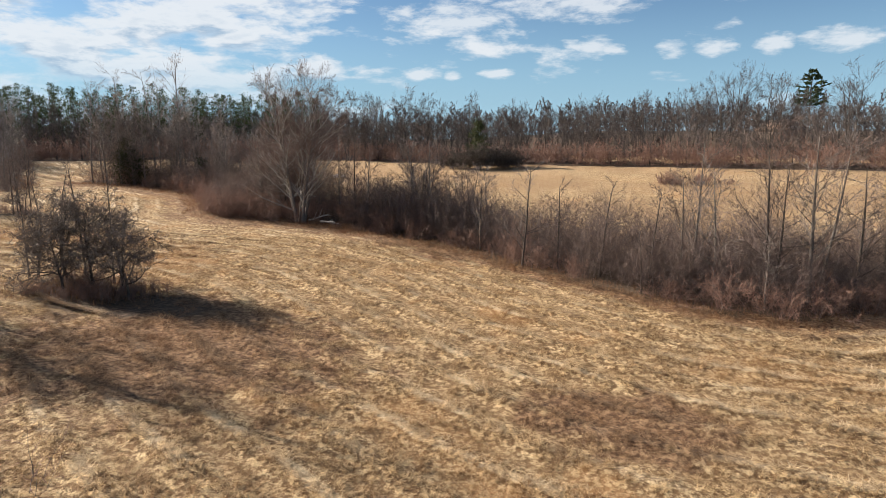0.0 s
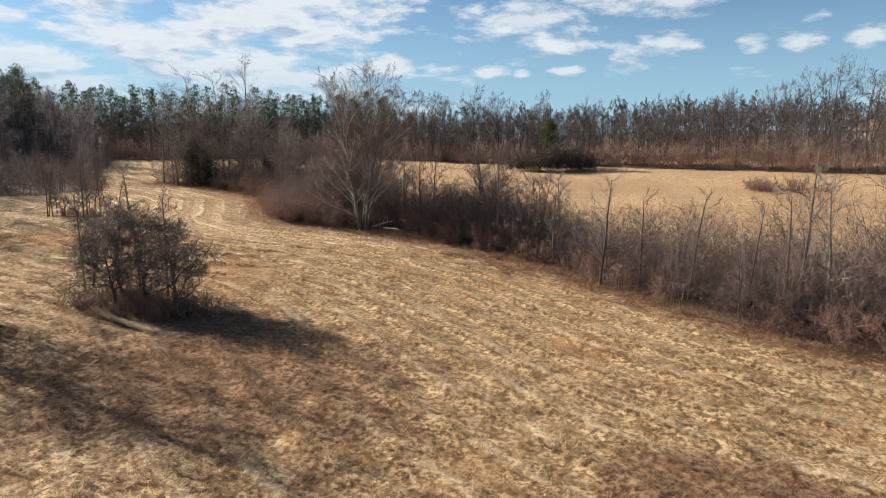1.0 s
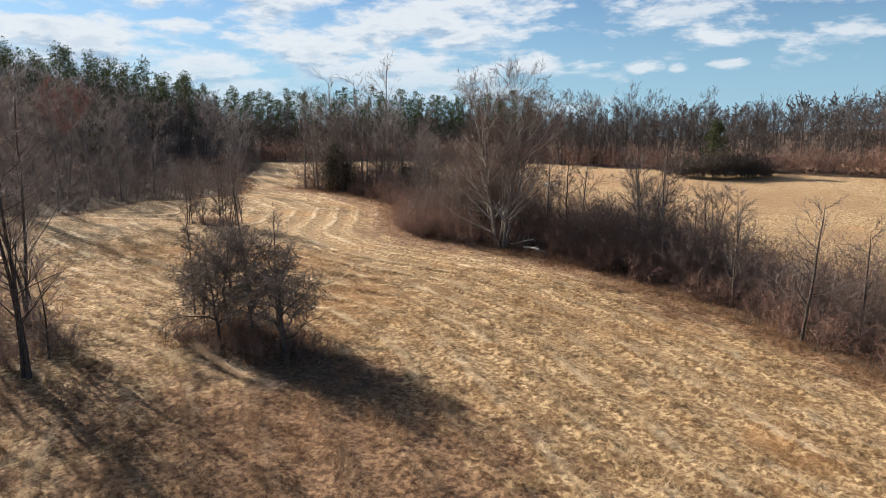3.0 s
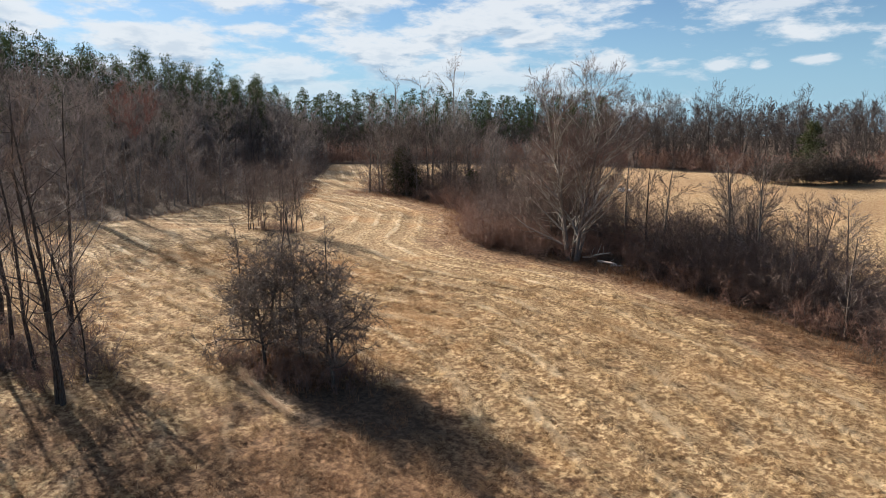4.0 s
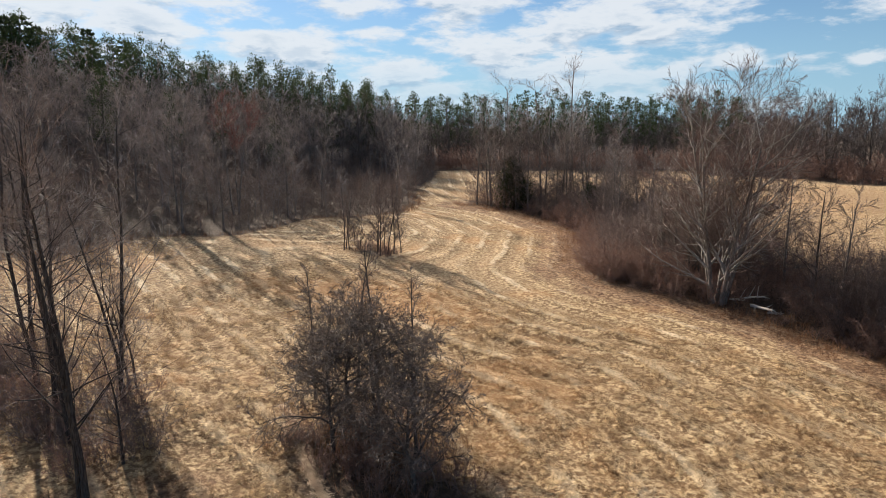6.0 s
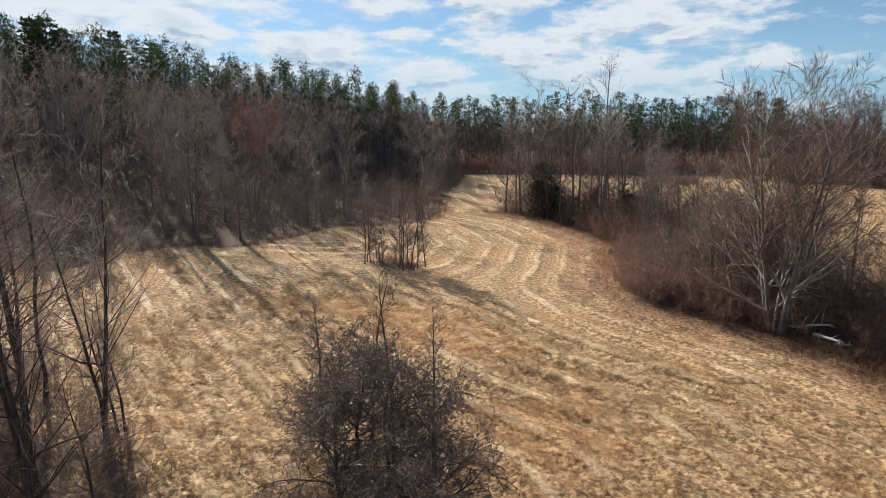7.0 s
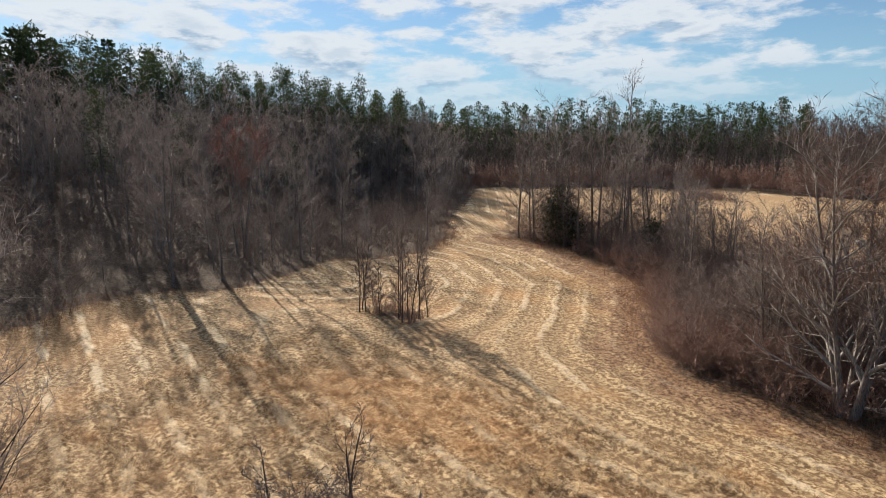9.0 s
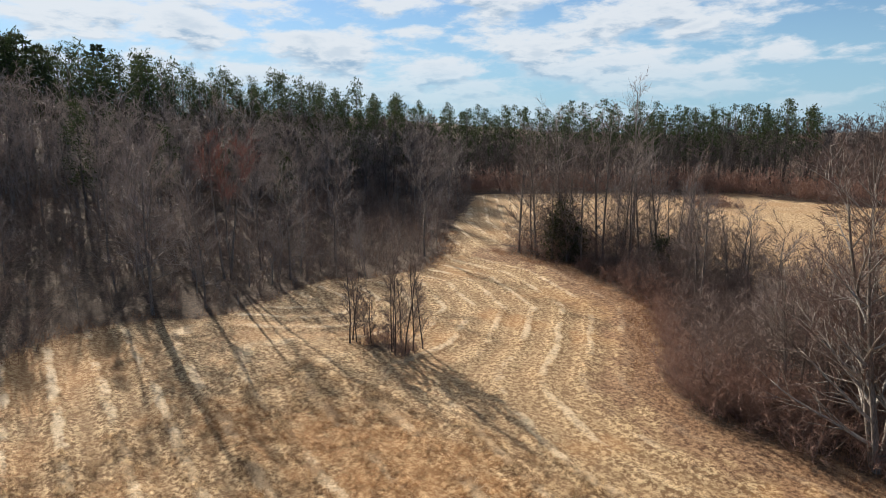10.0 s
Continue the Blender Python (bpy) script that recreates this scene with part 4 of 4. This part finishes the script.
ridge = scatter(np.random.RandomState(10), [(-170, 10), (-170, 150), (-80, 150), (-80, 10)], 2.9, 9000, on_ridge)
ridge = ridge[np.argsort(polar(ridge[:, 0], ridge[:, 1])[1])][:165]
slope = scatter(np.random.RandomState(16), HILL, 6.0, 3000, lambda x, y: (away(x, y, WOOD_EDGE) > 16) & (y > 44))[:20]
for n, (x, y) in enumerate(np.concatenate([ridge, slope])):
    k = n % 3
    m = at_ground(x, y, rng.rand() * 360, rng.uniform(0.85, 1.08) if n < len(ridge) else rng.uniform(0.55, 0.72))
    if n < 3:
        pines[k].matrix_basis = m
    else:
        copy_thing(pines[k], m)
# a dark belt of pines behind the gap
FAR_PINES = [pine_tree(np.random.RandomState(510 + n), h, 34, 22, 0.20, 0.25, 0.42, 0.24) for n, h in enumerate([14, 13, 15])]
far_pines = [plant("pine_tree", s, (M_DARK, M_PINE), 0, 0, "dark green pine behind the bare wood of the gap", "tree", "pines behind the gap", labels=("dark trunk", "dark green needles")) for s in FAR_PINES]


def behind_gap(x, y):
    a, r = polar(x, y)
    return (a > 9) & (a < 46) & (r > 132) & (r < 158)


behind = scatter(np.random.RandomState(14), [(-150, 125), (-20, 150), (-20, 210), (-150, 190)], 3.7, 9000, behind_gap)
behind = behind[np.argsort(polar(behind[:, 0], behind[:, 1])[1])][:190]
for n, (x, y) in enumerate(behind):
    m = at_ground(x, y, rng.rand() * 360, rng.uniform(0.90, 1.03) * (1.02 if x < -60 else 1.0))
    if n < 3:
        far_pines[n].matrix_basis = m
    else:
        copy_thing(far_pines[n % 3], m)
for n, (x, y, h) in enumerate([(-131, 79, 18.0), (-136, 88.5, 17.0), (-117, 62, 17.5), (-121, 66, 16.5), (-113, 59, 16.0)]):
    plant("pine_tree", tiered_pine(np.random.RandomState(550 + n), h, 0.4, 0.5, 1.3), (M_DARK, M_PINE), x, y, "old white pine with level tiers on the wooded hill", "tree", "white pines on the hill", labels=("dark trunk", "dark green needles"))

# the lone white pine far off and the tall broad trees beside it
plant("pine_tree", tiered_pine(np.random.RandomState(520), 15.5, 0.5, 0.75, 1.7), (M_DARK, M_PINE), 82, 148, "tall white pine with level tiers above far bare trees", "tree", "far pines", labels=("dark trunk", "green needles"))
plant("shrub", brush(np.random.RandomState(521), 4.2, 16, 2.4, 0.03, 0.02, 8, 5), (M_BUDS, M_BUDS), 79, 150, "rust-orange bush beside far bare trees", "shrub")
for n, (x, y, h) in enumerate([(59, 136, 15), (66, 133, 14), (52, 138, 13), (84, 136, 15), (92, 128, 14), (28, 132, 12), (14, 138, 11), (40, 134, 11), (-15, 137, 14), (-9, 139, 13.5), (-4, 140, 13), (-21, 134, 13), (4, 136, 11.5)]):
    plant("tree", broad_tree(np.random.RandomState(530 + n), h, 3, 7, 0.6, 0.022, 4, 5, True), (M_DARK, M_FAR), x, y, "tall broad bare tree beyond the far field", "tree", "broad far trees", labels=("grey trunk and limbs", "grey twigs"))
plant("tree", slender_tree(np.random.RandomState(540), 11.6, 14, 9, 7, 0.26, 0.62, 3, 0.012, angle=44, bend=0.04, sprays=True), (M_BARK, M_BUDS), -57.0, 55.6, "bare tree with red buds in the wood", "tree", "", labels=("grey trunk", "red budding twigs"))

# ---- fallen timber at the thicket's edge ----
def dead_log(seed, x, y, turn, length, radius):
    lr = np.random.RandomState(seed)
    top = thing("fallen_log", x, y, "bleached dead log with broken branches at the thicket's edge", "log", "fallen logs")
    way = np.array([[math.cos(turn), math.sin(turn), 0.03]])
    P = run(lr, np.array([[-length * 0.4 * way[0, 0], -length * 0.4 * way[0, 1], radius * 0.8]]), way, np.array([length]), 7, 0.07, 0.0)
    R = radius * np.linspace(1, 0.5, 7)[None]
    part("log", Shape().tubes(P, R, 8).mesh("log", True), M_BLEACHED, top)
    B = fork(lr, P, R, np.array([length]), 7, (0.1, 0.95), 50, 0.5, 4, 0.14, 0.03, 0.5)
    for i in range(len(B[0])):
        part("branch", Shape().tubes(B[0][i : i + 1], B[1][i : i + 1], 5).mesh("branch", True), M_BLEACHED, top)


dead_log(3, -11.0, 58.4, -0.5, 1.8, 0.10)
dead_log(4, -10.2, 58.1, 0.9, 1.3, 0.07)
dead_log(5, -12.0, 59.2, -0.2, 2.4, 0.08)

# reddish brush mounds out in the far field
mr = np.random.RandomState(31)
MOUNDS = [(35 + mr.uniform(-4, 5), 92 + mr.uniform(-2, 2)) for _ in range(9)] + [(-39 + mr.uniform(-5, 5), 126 + mr.uniform(-2, 2)) for _ in range(9)]
for n, (x, y) in enumerate(MOUNDS):
    plant("shrub", brush(np.random.RandomState(620 + n), mr.uniform(1.2, 2.2), 14, 1.8, 0.03, 0.03, 7, 4), (M_TWIG, M_REDDISH), x, y, "low reddish-brown brush mound in the far field", "shrub", "brush mounds in the far field")

# ---- small house far off behind the trees ----
def box(w, d, h, z=0.0):
    v = [(x * w / 2, y * d / 2, z + k * h) for k in (0, 1) for x, y in ((-1, -1), (1, -1), (1, 1), (-1, 1))]
    return Shape().put(v, [(0, 3, 2, 1), (4, 5, 6, 7), (0, 1, 5, 4), (1, 2, 6, 5), (2, 3, 7, 6), (3, 0, 4, 7)])


M_WHITE = material("white_boards", lambda n: (n.mix(n.noise(n.add("ShaderNodeTexCoord").outputs["Object"], 2.0), (0.60, 0.59, 0.56), (0.72, 0.71, 0.69)), 0.6, None, 0))
M_ROOF = material("brown_shingles", lambda n: (n.mix(n.noise(n.add("ShaderNodeTexCoord").outputs["Object"], 5.0), (0.13, 0.085, 0.06), (0.22, 0.15, 0.11)), 0.9, None, 0))
M_BOARDS = material("brown_boards", lambda n: (n.mix(n.noise(n.add("ShaderNodeTexCoord").outputs["Object"], 2.0), (0.17, 0.125, 0.095), (0.27, 0.205, 0.16)), 0.7, None, 0))
M_PANE = material("dark_glass", lambda n: ((0.03, 0.035, 0.04, 1), 0.1, None, 0))
M_STONE = material("pale_stone", lambda n: (n.mix(n.noise(n.add("ShaderNodeTexCoord").outputs["Object"], 4.0), (0.42, 0.40, 0.37), (0.70, 0.68, 0.64)), 0.85, None, 0))
house = thing("house", 80, 156, "small brown house with white gable behind far bare trees", "house")
wall_shape = box(9, 6, 2.7, -0.6)
part("wall", wall_shape.mesh("wall"), M_BOARDS, house)
for x in (-4.5, 4.5):
    part("gable", Shape().put([(x + k, y, z) for k in (-0.08, 0.08) for y, z in ((-3, 2.1), (3, 2.1), (0, 4.2))], [(0, 1, 4, 3), (1, 2, 5, 4), (2, 0, 3, 5)], [(0, 2, 1), (3, 4, 5)]).mesh("gable"), M_WHITE, house, "white gable")
roof = Shape()
for side in (-1, 1):
    eave, top = np.array([0, side * 3.5, 1.85]), np.array([0, 0, 4.3])
    v = [p + np.array([x, 0, k]) for k in (0, 0.15) for p, x in ((eave, -4.9), (eave, 4.9), (top, 4.9), (top, -4.9))]
    roof.put(v, [(0, 3, 2, 1), (4, 5, 6, 7), (0, 1, 5, 4), (1, 2, 6, 5), (2, 3, 7, 6), (3, 0, 4, 7)])
part("roof", roof.mesh("roof"), M_ROOF, house, "brown shingle roof")
for x in (-2.6, 2.6):
    pane = part("window", box(1.2, 0.08, 1.2, 0.6).mesh("window"), M_PANE, house, "dark window")
    pane.location = (x, -3.03, 0)
entry = part("door", box(1.0, 0.08, 2.0, -0.5).mesh("door"), M_ROOF, house, "brown door")
entry.location = (0, -3.03, 0)
house.rotation_euler = (0, 0, radians(105))


def stone(seed, size):
    bm = bmesh.new()
    bmesh.ops.create_icosphere(bm, subdivisions=2, radius=size)
    for vert in bm.verts:
        vert.co *= 0.8 + 0.4 * noise.noise(vert.co * (1.6 / size) + Vector((seed, 0, 0)))
        vert.co.z *= 0.6
    me = bpy.data.meshes.new("boulder")
    bm.to_mesh(me)
    bm.free()
    me.materials.append(M_STONE)
    return me


for n, (x, y, size) in enumerate([(-17.6, 100.6, 0.7), (-16.6, 101.2, 0.45), (36.6, 91.4, 0.6)]):
    rock = new("boulder", stone(n * 5.0, size))
    rock.location = (x, y, float(land(x, y)) + size * 0.25)
    tagged(rock, "pale boulder at the edge of the far field", "boulder", "pale boulders")

# dark tussocks of earth and roots along the thicket's foot
for n, (x, y) in enumerate([(-7.6, 55.0), (-6.2, 54.3), (-5.4, 53.6), (-9.6, 56.2)]):
    plant("grass_tussock", brush(np.random.RandomState(600 + n), 0.7, 40, 0.5, 0.010, 0.05, 4, 3), (M_DARK, M_REDDISH), x, y, "dark tussock of dead grass at the thicket's foot", "tussock", "tussocks at the thicket's foot")

# ---- grass ----
gr = np.random.RandomState(21)
N = 620000
close = gr.rand(N) < 0.68
bx = np.where(close, gr.uniform(-40, 22, N), gr.uniform(-56, 40, N))
by = np.where(close, gr.uniform(11, 50, N), gr.uniform(9, 105, N))
row_at = swath_at(bx, by)
ridge_at = np.sin(row_at * 2 * np.pi / 2.1)
tuft = lumps(bx, by, 0.45, 7) * 0.95 + lumps(bx, by, 2.0, 8) * 0.05
ok = (litter_and_shade_at(bx, by) < 0.42 + 0.2 * gr.rand(N)) & (tuft + 0.12 * ridge_at > gr.uniform(0.2, 0.62, N))
bx, by, ridge_at = bx[ok], by[ok], ridge_at[ok]
n = len(bx)
spin = gr.rand(n) * 6.28
rise = np.radians(gr.uniform(2, 22, n) + 16 * np.clip(tuft[ok] - 0.45, 0, 0.4) / 0.4)
long = gr.uniform(0.12, 0.34, n) * (1 + 0.4 * np.clip(ridge_at, 0, 1))
way = np.stack([np.cos(spin) * np.cos(rise), np.sin(spin) * np.cos(rise), np.sin(rise)], 1)
low = np.stack([bx, by, land(bx, by) + 0.13 * np.clip(ridge_at, -0.3, 1) + 0.10 * (lumps(bx, by, 1.3, 2) - 0.5) + 0.3 * (lumps(bx, by, 9, 3) - 0.5) + 0.10 * np.clip(tuft[ok] - 0.45, 0, 0.5)], 1)
across = np.stack([-np.sin(spin), np.cos(spin), np.zeros(n)], 1) * gr.uniform(0.008, 0.019, n)[:, None]
v = np.stack([low - across, low + across, low + way * long[:, None]], 1).reshape(-1, 3)
grass_mesh = mesh_of("dead_grass", v, (), np.arange(3 * n).reshape(-1, 3))
for key, values in (("swath", row_at[ok]), ("litter_and_shade", litter_and_shade_at(bx, by)), ("rust", rust_and_shade_at(bx, by)), ("fresh", fresh_at(bx, by))):
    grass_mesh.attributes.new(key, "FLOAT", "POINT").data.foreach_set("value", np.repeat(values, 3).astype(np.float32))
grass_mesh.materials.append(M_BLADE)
tagged(new("dead_grass", grass_mesh), "cut dry straw-coloured grass lying over the field", "grass", kind="stuff")

# the pale row of straw that the mower left beside the thorn trees
n = 3800
f = gr.rand(n)
wx = -23.6 + 7.4 * f + gr.normal(0, 0.075, n) + 0.35 * np.sin(f * 7)
wy = 32.7 - 3.9 * f + gr.normal(0, 0.075, n)
spin, rise, long = -0.48 + gr.normal(0, 0.7, n), np.radians(gr.uniform(0, 22, n)), gr.uniform(0.15, 0.38, n)
low = np.stack([wx, wy, land(wx, wy) + gr.uniform(0.0, 0.10, n)], 1)
way = np.stack([np.cos(spin) * np.cos(rise), np.sin(spin) * np.cos(rise), np.sin(rise)], 1)
across = np.stack([-np.sin(spin), np.cos(spin), np.zeros(n)], 1) * 0.010
v = np.stack([low - across, low + across, low + way * long[:, None]], 1).reshape(-1, 3)
row_mesh = mesh_of("straw_row", v, (), np.arange(3 * n).reshape(-1, 3))
row_mesh.materials.append(M_ROW)
tagged(new("straw_row", row_mesh), "pale row of loose cut straw beside the thorn trees", "straw", kind="stuff")

# rusty weeds left standing along the thicket, the wood and the dark patches
N = 240000
bx, by = gr.uniform(-58, 34, N), gr.uniform(10, 92, N)
edge = np.minimum.reduce([away(bx, by, ISLAND_FRONT), away(bx, by, WOOD_EDGE) + 0.8, np.hypot((bx - THORNS[0]) * 0.5, by - THORNS[1]) - 1.2 + 0.5])
ok = (edge < 2.2 * gr.rand(N) ** 1.5) | ((rust_and_shade_at(bx, by) > 0.55 + 0.4 * gr.rand(N)) & (lumps(bx, by, 0.8, 9) > 0.62))
bx, by = bx[ok], by[ok]
n = len(bx)
k = 4
wx, wy = np.repeat(bx, k) + gr.normal(0, 0.07, n * k), np.repeat(by, k) + gr.normal(0, 0.07, n * k)
spin, rise = gr.rand(n * k) * 6.28, np.radians(gr.uniform(35, 85, n * k) * np.where(np.repeat(edge[ok], k) < 2.2, 1.0, 0.5))
long = gr.uniform(0.18, 0.55, n * k) * np.where(np.repeat(edge[ok], k) < 2.2, 1.0, 0.55)
low = np.stack([wx, wy, land(wx, wy) - 0.05], 1)
way = np.stack([np.cos(spin) * np.cos(rise), np.sin(spin) * np.cos(rise), np.sin(rise)], 1)
across = np.stack([-np.sin(spin), np.cos(spin), np.zeros(n * k)], 1) * 0.010
v = np.stack([low - across, low + across, low + way * long[:, None]], 1).reshape(-1, 3)
weed_mesh = mesh_of("dry_weeds", v, (), np.arange(3 * n * k).reshape(-1, 3))
weed_mesh.materials.append(M_WEED)
tagged(new("dry_weeds", weed_mesh), "rust-brown dead weeds along the thicket's foot", "weeds", kind="stuff")
